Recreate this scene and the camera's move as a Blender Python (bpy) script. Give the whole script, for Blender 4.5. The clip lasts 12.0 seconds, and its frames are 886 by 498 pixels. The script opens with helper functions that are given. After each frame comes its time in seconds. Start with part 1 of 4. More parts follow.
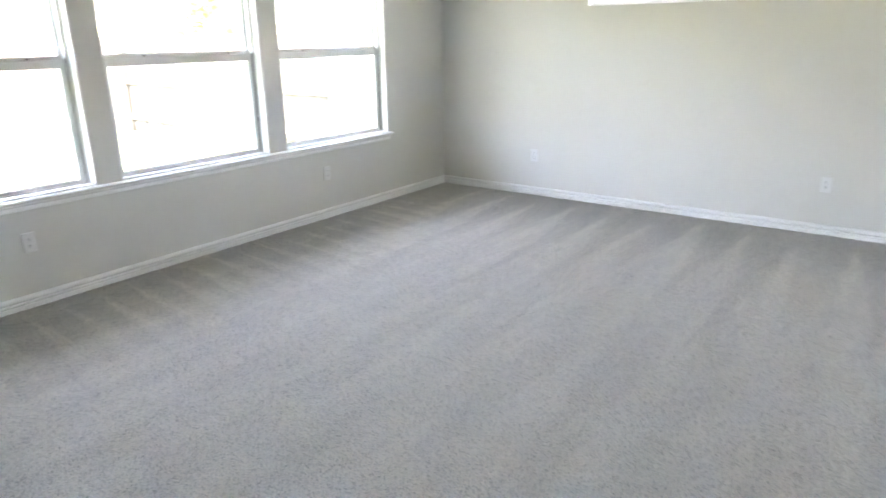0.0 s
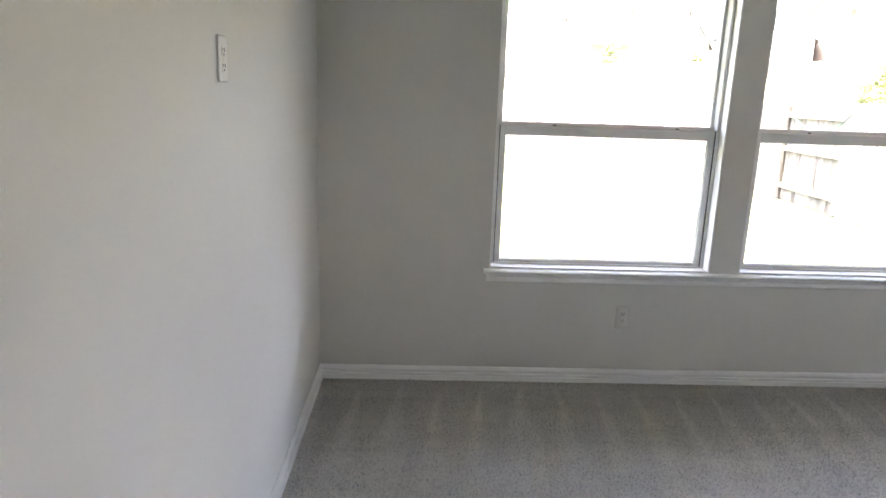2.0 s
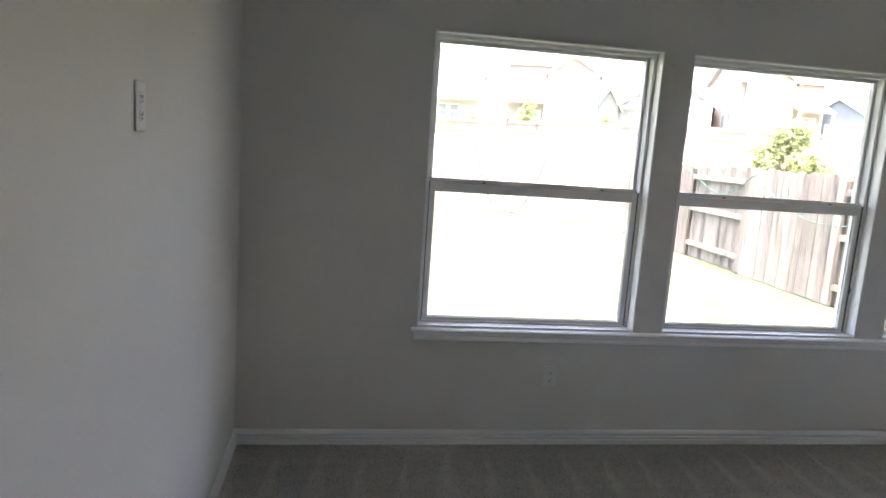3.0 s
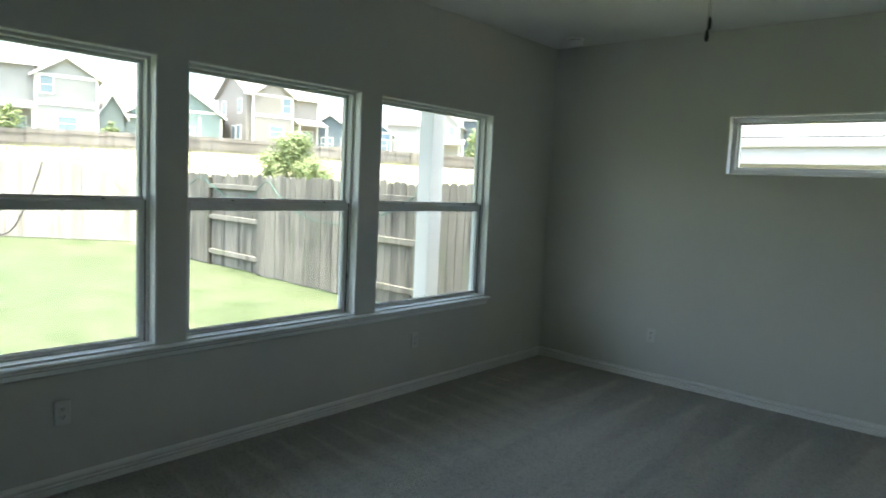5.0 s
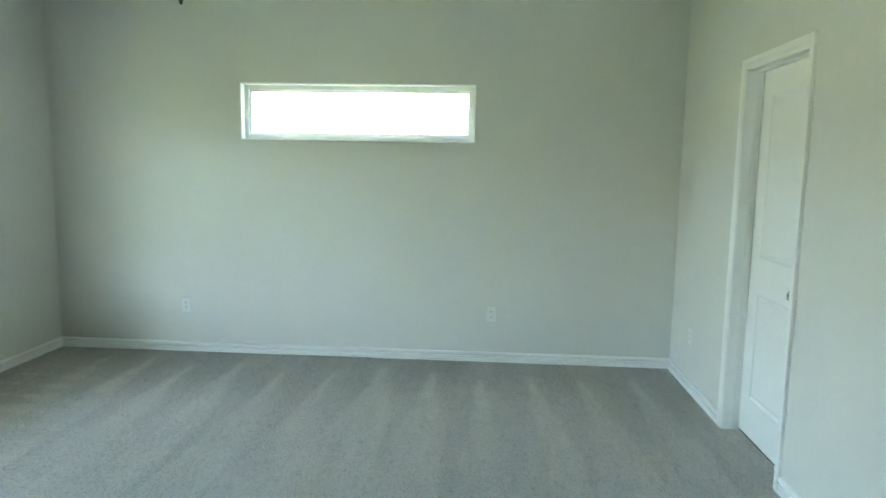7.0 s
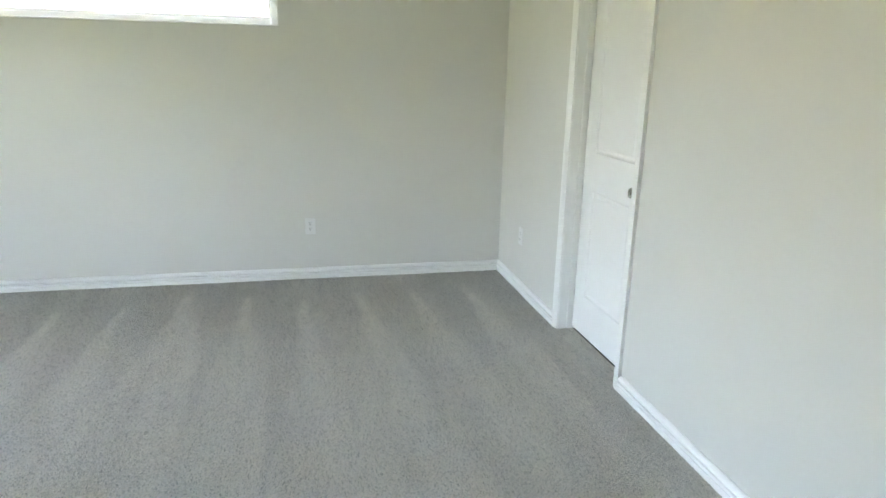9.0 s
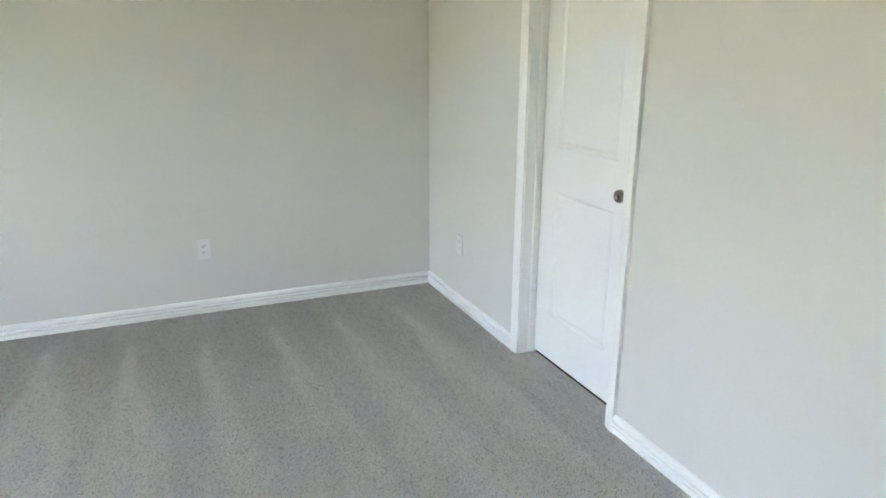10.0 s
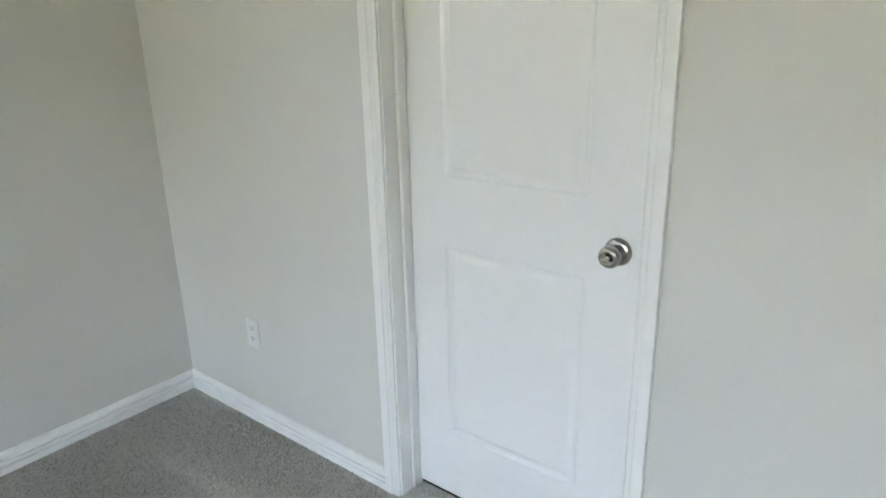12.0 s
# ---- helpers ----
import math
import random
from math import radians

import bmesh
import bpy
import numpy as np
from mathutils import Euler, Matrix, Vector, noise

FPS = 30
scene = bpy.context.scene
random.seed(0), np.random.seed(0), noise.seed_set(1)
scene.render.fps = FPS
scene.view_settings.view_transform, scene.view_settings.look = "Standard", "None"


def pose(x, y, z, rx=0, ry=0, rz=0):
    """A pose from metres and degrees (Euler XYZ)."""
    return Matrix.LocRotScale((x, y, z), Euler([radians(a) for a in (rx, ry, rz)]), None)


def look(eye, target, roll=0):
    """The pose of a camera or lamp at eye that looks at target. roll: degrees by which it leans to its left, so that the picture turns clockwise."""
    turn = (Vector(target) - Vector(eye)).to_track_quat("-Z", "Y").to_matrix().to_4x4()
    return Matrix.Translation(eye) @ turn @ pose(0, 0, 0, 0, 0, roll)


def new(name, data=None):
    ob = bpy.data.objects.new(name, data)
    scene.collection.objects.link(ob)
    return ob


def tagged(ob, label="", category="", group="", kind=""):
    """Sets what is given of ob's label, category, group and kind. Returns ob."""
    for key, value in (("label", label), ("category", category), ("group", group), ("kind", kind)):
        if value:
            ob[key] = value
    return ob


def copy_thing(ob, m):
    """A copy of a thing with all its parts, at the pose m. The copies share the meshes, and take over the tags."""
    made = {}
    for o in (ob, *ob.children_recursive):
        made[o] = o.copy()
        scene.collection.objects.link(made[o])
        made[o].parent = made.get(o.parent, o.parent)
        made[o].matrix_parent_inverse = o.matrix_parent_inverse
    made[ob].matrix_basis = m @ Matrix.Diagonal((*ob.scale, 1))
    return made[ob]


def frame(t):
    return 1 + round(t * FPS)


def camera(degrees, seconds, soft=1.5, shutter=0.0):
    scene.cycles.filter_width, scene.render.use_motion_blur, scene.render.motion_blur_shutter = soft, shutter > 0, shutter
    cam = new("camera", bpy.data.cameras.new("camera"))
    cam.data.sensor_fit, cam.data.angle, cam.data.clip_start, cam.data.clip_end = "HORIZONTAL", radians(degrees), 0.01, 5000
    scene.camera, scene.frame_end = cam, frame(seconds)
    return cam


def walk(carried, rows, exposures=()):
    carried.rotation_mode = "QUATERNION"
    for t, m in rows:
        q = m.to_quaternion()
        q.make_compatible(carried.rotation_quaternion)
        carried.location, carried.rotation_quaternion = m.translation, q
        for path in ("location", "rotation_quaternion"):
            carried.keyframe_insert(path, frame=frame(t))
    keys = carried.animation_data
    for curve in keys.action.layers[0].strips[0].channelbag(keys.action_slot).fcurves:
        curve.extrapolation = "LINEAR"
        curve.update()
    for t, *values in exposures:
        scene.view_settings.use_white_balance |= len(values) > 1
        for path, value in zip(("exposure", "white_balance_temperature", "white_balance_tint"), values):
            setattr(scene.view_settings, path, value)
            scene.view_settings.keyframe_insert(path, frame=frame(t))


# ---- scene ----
cam = camera(67.7, 12.0, shutter=0.2)
PATH = [
    (0, (4.038, -5.561, 1.467), (2.914, -4.024, 0.854), -0.8),
    (0.5, (3.924, -5.374, 1.494), (2.387, -4.243, 0.895), 0.4),
    (1, (3.795, -5.244, 1.449), (1.999, -4.585, 0.867), 0.8),
    (1.5, (3.498, -5.141, 1.518), (1.573, -4.991, 0.998), -0.2),
    (2, (3.332, -5.14, 1.524), (1.388, -5.067, 1.06), 1.9),
    (2.5, (3.245, -5.169, 1.527), (1.292, -4.95, 1.156), 3.2),
    (2.7, (3.241, -5.172, 1.533), (1.283, -4.941, 1.198), 3.8),
    (4.3, (3.206, -5.202, 1.556), (1.567, -4.075, 1.347), 3.1),
    (4.5, (3.222, -5.155, 1.504), (1.658, -3.921, 1.32), 3.2),
    (5, (3.275, -5.133, 1.512), (1.959, -3.639, 1.322), 2.7),
    (5.5, (3.367, -5.097, 1.498), (2.325, -3.401, 1.304), 1.9),
    (6, (3.4, -5.085, 1.492), (2.677, -3.233, 1.274), 1.6),
    (6.5, (3.385, -5.085, 1.5), (2.99, -3.139, 1.266), 1.3),
    (7, (3.46, -5.06, 1.521), (3.327, -3.08, 1.271), 1.0),
    (7.5, (3.478, -5.086, 1.544), (3.593, -3.121, 1.185), 1.4),
    (7.7, (3.498, -5.087, 1.545), (3.68, -3.138, 1.136), 1.6),
    (9.3, (3.39, -4.332, 1.465), (3.887, -2.471, 0.928), 0.9),
    (9.5, (3.375, -4.172, 1.468), (3.932, -2.325, 0.939), 0.6),
    (10, (3.335, -3.832, 1.442), (4.092, -2.069, 0.877), 0.2),
    (10.5, (3.402, -3.442, 1.445), (4.377, -1.801, 0.846), -0.0),
    (11, (3.427, -3.068, 1.434), (4.573, -1.55, 0.816), -0.5),
    (11.5, (3.494, -2.748, 1.415), (4.819, -1.393, 0.775), -0.6),
    (12, (3.593, -2.42, 1.419), (5.074, -1.23, 0.793), -1.4),
]
EXPOSURES = [(0.0, 6.12, 7130, 22), (0.5, 6.04, 7170, 22), (1.0, 5.9, 7310, 22), (1.5, 5.65, 7320, 24), (2.7, 4.75, 7140, 27), (4.3, 3.45, 6550, 10), (5.0, 3.5, 6650, 2), (5.5, 3.92, 6500, -4), (6.5, 5.05, 6510, -10), (7.0, 5.46, 6600, -5), (7.7, 5.69, 7000, 3), (9.3, 5.75, 7250, 14), (11.0, 5.67, 7200, 16), (12.0, 5.47, 7100, 16)]
walk(cam, [(t, look(eye, target, roll)) for t, eye, target, roll in PATH], EXPOSURES)

# ---- world, sun, exposure ----
SUN_DIR = Vector((0.13, -0.10, 0.985)).normalized()
world = bpy.data.worlds.new("sky")
scene.world = world
world.use_nodes = True
wn = world.node_tree.nodes
sky = wn.new("ShaderNodeTexSky")
sky.sky_type, sky.sun_disc = "NISHITA", False
sky.sun_elevation = math.asin(SUN_DIR.z)
sky.sun_rotation = math.atan2(SUN_DIR.x, SUN_DIR.y)
sky.dust_density = 6.0
world.node_tree.links.new(sky.outputs[0], wn["Background"].inputs[0])
wn["Background"].inputs[1].default_value = 0.15
sun = new("sun", bpy.data.lights.new("sun", "SUN"))
sun.data.energy, sun.data.angle, sun.data.color = 1.9, radians(2.0), (1.0, 0.95, 0.88)
sun.matrix_world = look((20, -12, 30), Vector((20, -12, 30)) - SUN_DIR)

# room measures
RX, RY, CEIL = 4.885, -5.655, 2.765
SILL, HEAD = 0.630, 2.092
WINS = [(-4.770, -3.600), (-3.442, -2.265), (-2.093, -0.873)]
CLER = (1.537, 3.349, 1.695, 2.129)
DOOR = (-1.908, -1.192, 2.075)
GROUND = -0.30


# ---- materials ----
class Mat:
    def __init__(self, name, colour, rough=0.5, metal=0.0, spec=0.5):
        self.m = bpy.data.materials.new(name)
        self.m.use_nodes = True
        self.n, self.l = self.m.node_tree.nodes, self.m.node_tree.links
        self.b = self.n["Principled BSDF"]
        self.b.inputs["Base Color"].default_value = (*colour, 1)
        self.b.inputs["Roughness"].default_value = rough
        self.b.inputs["Metallic"].default_value = metal
        self.b.inputs["Specular IOR Level"].default_value = spec
        self.colour = colour

    def add(self, kind, **values):
        node = self.n.new(kind)
        for key, value in values.items():
            node.inputs[key].default_value = value
        return node

    def pos(self, scale=(1, 1, 1)):
        co = self.n.new("ShaderNodeTexCoord")
        mp = self.n.new("ShaderNodeMapping")
        mp.inputs["Scale"].default_value = scale
        self.l.new(co.outputs["Object"], mp.inputs["Vector"])
        return mp.outputs[0]

    def noise(self, scale, detail=3.0, rough=0.55, stretch=(1, 1, 1)):
        node = self.add("ShaderNodeTexNoise", Scale=scale, Detail=detail, Roughness=rough)
        self.l.new(self.pos(stretch), node.inputs["Vector"])
        return node.outputs["Fac"]

    def math(self, op, a, b=None, clamp=False):
        node = self.n.new("ShaderNodeMath")
        node.operation, node.use_clamp = op, clamp
        for k, v in enumerate((a, b)):
            if v is None:
                continue
            if isinstance(v, (int, float)):
                node.inputs[k].default_value = v
            else:
                self.l.new(v, node.inputs[k])
        return node.outputs[0]

    def ramp(self, fac, lo, hi, out_lo=0.0, out_hi=1.0):
        node = self.n.new("ShaderNodeMapRange")
        node.interpolation_type = "SMOOTHSTEP"
        for k, v in zip(("From Min", "From Max", "To Min", "To Max"), (lo, hi, out_lo, out_hi)):
            node.inputs[k].default_value = v
        self.l.new(fac, node.inputs["Value"])
        return node.outputs[0]

    def mix(self, fac, a, b):
        node = self.n.new("ShaderNodeMix")
        node.data_type = "RGBA"
        for k, v in ((6, a), (7, b)):
            if isinstance(v, tuple):
                node.inputs[k].default_value = (*v, 1)
            else:
                self.l.new(v, node.inputs[k])
        if isinstance(fac, (int, float)):
            node.inputs[0].default_value = fac
        else:
            self.l.new(fac, node.inputs[0])
        return node.outputs[2]

    def vary(self, scale, amount, stretch=(1, 1, 1), detail=4.0, base=None):
        """Lighter and darker patches of the base colour."""
        c = base or self.colour
        f = self.ramp(self.noise(scale, detail, 0.6, stretch), 0.3, 0.7)
        dark, light = tuple(v * (1 - amount) for v in c), tuple(min(1, v * (1 + amount)) for v in c)
        return self.mix(f, dark, light)

    def per_object(self, col, amount):
        info = self.n.new("ShaderNodeObjectInfo")
        f = self.ramp(info.outputs["Random"], 0, 1, 1 - amount, 1 + amount)
        node = self.n.new("ShaderNodeVectorMath")
        node.operation = "SCALE"
        self.l.new(col, node.inputs[0])
        self.l.new(f, node.inputs["Scale"])
        return node.outputs[0]

    def colour_in(self, out):
        self.l.new(out, self.b.inputs["Base Color"])
        return self

    def bump(self, height, strength, distance):
        node = self.add("ShaderNodeBump", Strength=strength, Distance=distance)
        self.l.new(height, node.inputs["Height"])
        self.l.new(node.outputs[0], self.b.inputs["Normal"])
        return self

    def rough_in(self, out):
        self.l.new(out, self.b.inputs["Roughness"])
        return self


def paint(name, colour, rough, vary=0.03, peel=0.0, scale=1.3, size=90):
    m = Mat(name, colour, rough)
    m.colour_in(m.vary(scale, vary))
    if peel:
        m.bump(m.noise(size, 3, 0.5), peel, 0.004)
    return m.m


WALL = paint("wall_paint", (0.67, 0.662, 0.620), 0.62, 0.02, 0.11, 0.9, 75)
CEILING = paint("ceiling_paint", (0.80, 0.795, 0.77), 0.8, 0.02, 0.35, 0.9, 55)
TRIM = paint("white_trim_paint", (0.86, 0.86, 0.84), 0.28, 0.015, 0.05, 3, 40)
DOORPAINT = paint("white_door_paint", (0.85, 0.85, 0.84), 0.30, 0.012, 0.06, 2, 160)
VINYL = paint("white_vinyl", (0.80, 0.81, 0.80), 0.35, 0.015, 0.0, 4)
PLASTIC = paint("white_plastic", (0.75, 0.75, 0.73), 0.35, 0.01, 0.0, 20)
SLOT = Mat("dark_slot", (0.06, 0.06, 0.058), 0.6).m
RUBBER = Mat("black_gasket", (0.06, 0.06, 0.058), 0.7).m
FANBLACK = paint("matt_black_metal", (0.015, 0.015, 0.015), 0.4, 0.2, 0.0, 30)
m = Mat("brushed_nickel", (0.40, 0.375, 0.34), 0.2, 1.0)
m.rough_in(m.ramp(m.noise(120, 3, 0.6, (1, 1, 6)), 0.3, 0.7, 0.14, 0.26))
NICKEL = m.m


def carpet():
    m = Mat("grey_cut_pile_carpet", (0.40, 0.385, 0.37), 0.62, 0.0, 0.4)
    sep = m.n.new("ShaderNodeSeparateXYZ")
    m.l.new(m.pos(), sep.inputs[0])
    x, y = sep.outputs[0], sep.outputs[1]
    wob = m.noise(1.6, 2)
    wx = m.math("ADD", x, m.math("MULTIPLY", m.math("SUBTRACT", wob, 0.5), 0.08))
    wy = m.math("ADD", y, m.math("MULTIPLY", m.math("SUBTRACT", wob, 0.5), 0.08))
    fibre = m.ramp(m.noise(330, 3, 0.75), 0.32, 0.68)
    tuft = m.ramp(m.noise(135, 4, 0.8), 0.34, 0.66)
    worn = m.noise(3.2, 4, 0.6)
    worn2 = m.noise(0.9, 3, 0.6)
    ragged = m.math("MULTIPLY", m.math("SUBTRACT", m.noise(16, 3, 0.6), 0.5), 0.13)

    def strokes(along, away, first, period, start, reach):
        """Vacuum strokes at a right angle to a wall: pale wedges, pointed towards the wall, that open into the room until they meet."""
        cells = m.math("DIVIDE", m.math("SUBTRACT", along, first), period)
        own = m.n.new("ShaderNodeTexWhiteNoise")
        own.noise_dimensions = "1D"
        m.l.new(m.math("FLOOR", m.math("ADD", cells, 0.5)), own.inputs["W"])
        odd = m.math("SUBTRACT", own.outputs["Value"], 0.5)
        off = m.math("ADD", m.math("SUBTRACT", m.math("FRACT", m.math("ADD", cells, 0.5)), 0.5), m.math("MULTIPLY", ragged, 0.7))
        off = m.math("MAXIMUM", off, m.math("MULTIPLY", off, -1.7))
        gone = m.math("SUBTRACT", away, m.math("ADD", m.math("MULTIPLY", odd, start), start))
        opened = m.math("DIVIDE", m.math("MAXIMUM", gone, 0.0), m.math("ADD", m.math("MULTIPLY", odd, reach * 0.5), reach))
        wide = m.math("ADD", m.math("MULTIPLY", m.math("POWER", opened, 1.4), 0.58), 0.05)
        pale = m.math("MULTIPLY", m.ramp(m.math("SUBTRACT", wide, off), -0.10, 0.07), m.ramp(gone, -0.06, 0.14))
        streak = m.math("MULTIPLY", m.ramp(off, 0.15, 0.02), m.math("MULTIPLY", m.ramp(gone, -0.04, 0.12), m.ramp(away, 1.7, 0.7)))
        faint = m.ramp(away, reach * 0.25, reach * 0.95, 1.0, 0.42)
        return m.math("MULTIPLY", m.math("SUBTRACT", 1.0, pale), faint), m.math("MULTIPLY", streak, m.ramp(m.noise(4.5, 3, 0.6), 0.34, 0.60))

    d1, s1 = strokes(m.math("ADD", wy, m.math("MULTIPLY", x, 0.10)), x, -5.41, 0.205, 0.12, 0.95)
    d2, s2 = strokes(wx, m.math("MULTIPLY", y, -1.0), 1.27, 0.361, 0.30, 1.55)
    dark = m.math("MAXIMUM", m.math("MULTIPLY", d1, 0.70), m.math("MULTIPLY", d2, 0.80))
    # long strokes over the middle of the room
    lane = m.math("PINGPONG", m.math("ADD", wx, m.math("MULTIPLY", y, 0.06)), 0.1805)
    lane = m.ramp(lane, 0.05, 0.13)
    lane2 = m.ramp(m.noise(2.6, 3, 0.6, (3.5, 0.5, 1)), 0.42, 0.58)
    v = m.math("ADD", m.math("SUBTRACT", 1.0, m.math("MULTIPLY", dark, 0.31)), m.math("MULTIPLY", m.math("MAXIMUM", s1, s2), 0.11))
    v = m.math("ADD", v, m.math("MULTIPLY", m.math("SUBTRACT", lane, 0.5), 0.075))
    v = m.math("ADD", v, m.math("MULTIPLY", m.math("SUBTRACT", lane2, 0.5), 0.08))
    v = m.math("ADD", v, m.math("MULTIPLY", m.math("SUBTRACT", worn, 0.5), 0.20))
    v = m.math("ADD", v, m.math("MULTIPLY", m.math("SUBTRACT", worn2, 0.5), 0.10))
    v = m.math("ADD", v, m.math("MULTIPLY", m.math("SUBTRACT", fibre, 0.5), 0.60))
    v = m.math("ADD", v, m.math("MULTIPLY", m.math("SUBTRACT", tuft, 0.5), 0.36))
    own_tone = m.n.new("ShaderNodeNewGeometry")
    v = m.math("ADD", v, m.math("MULTIPLY", m.math("SUBTRACT", own_tone.outputs["Random Per Island"], 0.5), 0.95))
    base = m.mix(m.ramp(tuft, 0.35, 0.65), (0.580, 0.549, 0.503), (0.632, 0.597, 0.547))
    node = m.n.new("ShaderNodeVectorMath")
    node.operation = "SCALE"
    m.l.new(base, node.inputs[0])
    m.l.new(v, node.inputs["Scale"])
    m.colour_in(node.outputs[0])
    m.b.inputs["Sheen Weight"].default_value = 0.7
    m.b.inputs["Sheen Roughness"].default_value = 0.6
    m.bump(m.math("ADD", m.math("MULTIPLY", tuft, 1.0), m.math("MULTIPLY", fibre, 0.6)), 0.7, 0.007)
    return m.m


CARPET = carpet()


def glass():
    m = Mat("clear_glass", (1, 1, 1), 0.0)
    m.n.remove(m.b)
    clear, gloss, mixed = m.n.new("ShaderNodeBsdfTransparent"), m.n.new("ShaderNodeBsdfGlossy"), m.n.new("ShaderNodeMixShader")
    clear.inputs[0].default_value = (0.93, 0.95, 0.94, 1)
    gloss.inputs["Roughness"].default_value = 0.01
    face = m.add("ShaderNodeLayerWeight", Blend=0.5)
    graze = m.math("POWER", face.outputs["Facing"], 4.0)
    m.l.new(m.math("ADD", m.math("MULTIPLY", graze, 0.35), 0.04), mixed.inputs[0])
    m.l.new(clear.outputs[0], mixed.inputs[1])
    m.l.new(gloss.outputs[0], mixed.inputs[2])
    m.l.new(mixed.outputs[0], m.n["Material Output"].inputs[0])
    return m.m


GLASS = glass()


def weathered(name, colour, amount=0.3, stain=0.4):
    """Weathered fence boards, grain along z, each board with a tone and grain of its own."""
    m = Mat(name, colour, 0.85)
    info = m.n.new("ShaderNodeObjectInfo")
    co = m.n.new("ShaderNodeTexCoord")
    shift = m.n.new("ShaderNodeVectorMath")
    shift.operation = "MULTIPLY_ADD"
    m.l.new(info.outputs["Random"], shift.inputs[0])
    shift.inputs[1].default_value = (37.0, 21.0, 13.0)
    m.l.new(co.outputs["Object"], shift.inputs[2])

    def grain(scale, stretch, detail):
        mp = m.n.new("ShaderNodeMapping")
        mp.inputs["Scale"].default_value = stretch
        m.l.new(shift.outputs[0], mp.inputs["Vector"])
        node = m.add("ShaderNodeTexNoise", Scale=scale, Detail=detail, Roughness=0.62)
        m.l.new(mp.outputs[0], node.inputs["Vector"])
        return node.outputs["Fac"]

    dark, light = tuple(v * (1 - amount) for v in colour), tuple(v * (1 + amount) for v in colour)
    col = m.mix(m.ramp(grain(6.5, (9, 9, 0.30), 6), 0.36, 0.64), dark, light)
    col = m.mix(m.ramp(grain(1.5, (3, 3, 0.45), 4), 0.50, 0.68), col, tuple(v * stain for v in colour))
    col = m.mix(m.ramp(grain(0.9, (1.2, 1.2, 1.0), 3), 0.52, 0.72), col, (colour[0] * 0.72, colour[1] * 0.80, colour[2] * 0.66))
    m.colour_in(m.per_object(col, 0.24))
    m.bump(grain(24, (3, 3, 0.12), 4), 0.4, 0.01)
    return m.m


FENCEWOOD = weathered("weathered_grey_cedar", (0.150, 0.138, 0.120), 0.38)
FENCEPALE = weathered("pale_cedar", (0.34, 0.30, 0.265), 0.12, 0.8)
FENCEBROWN = weathered("brown_fence_wood", (0.165, 0.145, 0.132))


def lawn():
    m = Mat("lawn_and_dry_grass", (0.12, 0.19, 0.05), 0.9, 0.0, 0.2)
    sep = m.n.new("ShaderNodeSeparateXYZ")
    m.l.new(m.pos(), sep.inputs[0])
    far = m.math("ADD", m.math("MULTIPLY", sep.outputs[0], -0.70), m.math("MULTIPLY", sep.outputs[1], 0.71))
    far = m.math("ADD", far, m.math("MULTIPLY", m.math("SUBTRACT", m.noise(0.35, 4), 0.5), 3.0))
    green = m.mix(m.ramp(m.noise(1.4, 5, 0.65, (1, 0.45, 1)), 0.35, 0.65), (0.038, 0.051, 0.023), (0.055, 0.067, 0.036))
    green = m.mix(m.ramp(m.noise(1.1, 5, 0.65, (0.6, 1.6, 1)), 0.42, 0.70), green, (0.066, 0.073, 0.044))
    dry = m.mix(m.ramp(m.noise(0.8, 5, 0.65), 0.35, 0.65), (0.20, 0.185, 0.115), (0.26, 0.245, 0.165))
    weeds = m.ramp(m.noise(0.22, 4), 0.5, 0.7)
    dry = m.mix(weeds, dry, (0.14, 0.165, 0.075))
    base = m.mix(m.ramp(far, 14.0, 16.5), green, dry)
    # unseen side yard also coloured dry, so it bounces less green light next door
    base = m.mix(m.ramp(sep.outputs[1], 1.9, 2.6), base, dry)
    fine = m.ramp(m.noise(38, 3, 0.7), 0.3, 0.7)
    m.colour_in(m.mix(m.math("MULTIPLY", fine, 0.12), base, (0.06, 0.09, 0.025)))
    m.bump(m.noise(30, 4, 0.7), 0.25, 0.02)
    return m.m


LAWN = lawn()


def siding(name, colour):
    m = Mat(name, colour, 0.7)
    sep = m.n.new("ShaderNodeSeparateXYZ")
    m.l.new(m.pos(), sep.inputs[0])
    lap = m.math("FRACT", m.math("MULTIPLY", sep.outputs[2], 6.0))
    m.colour_in(m.vary(0.6, 0.05))
    m.bump(lap, 0.6, 0.02)
    return m.m


def shingles(name, colour):
    m = Mat(name, colour, 0.85)
    m.colour_in(m.vary(5, 0.22, (1, 1, 3), 5))
    m.bump(m.noise(14, 3, 0.6), 0.5, 0.02)
    return m.m


LEAF = Mat("tree_leaf", (0.10, 0.19, 0.04), 0.55)
geo = LEAF.n.new("ShaderNodeNewGeometry")
leaf_tone = LEAF.mix(geo.outputs["Random Per Island"], (0.13, 0.18, 0.075), (0.27, 0.31, 0.15))
LEAF.colour_in(leaf_tone)
through_leaf, leaf_mix = LEAF.n.new("ShaderNodeBsdfTranslucent"), LEAF.n.new("ShaderNodeMixShader")
leaf_mix.inputs[0].default_value = 0.45
LEAF.l.new(leaf_tone, through_leaf.inputs[0])
LEAF.l.new(LEAF.b.outputs[0], leaf_mix.inputs[1])
LEAF.l.new(through_leaf.outputs[0], leaf_mix.inputs[2])
LEAF.l.new(leaf_mix.outputs[0], LEAF.n["Material Output"].inputs[0])
LEAF = LEAF.m
BARK = paint("bark", (0.14, 0.10, 0.07), 0.9, 0.3, 0.5, 8, 30)
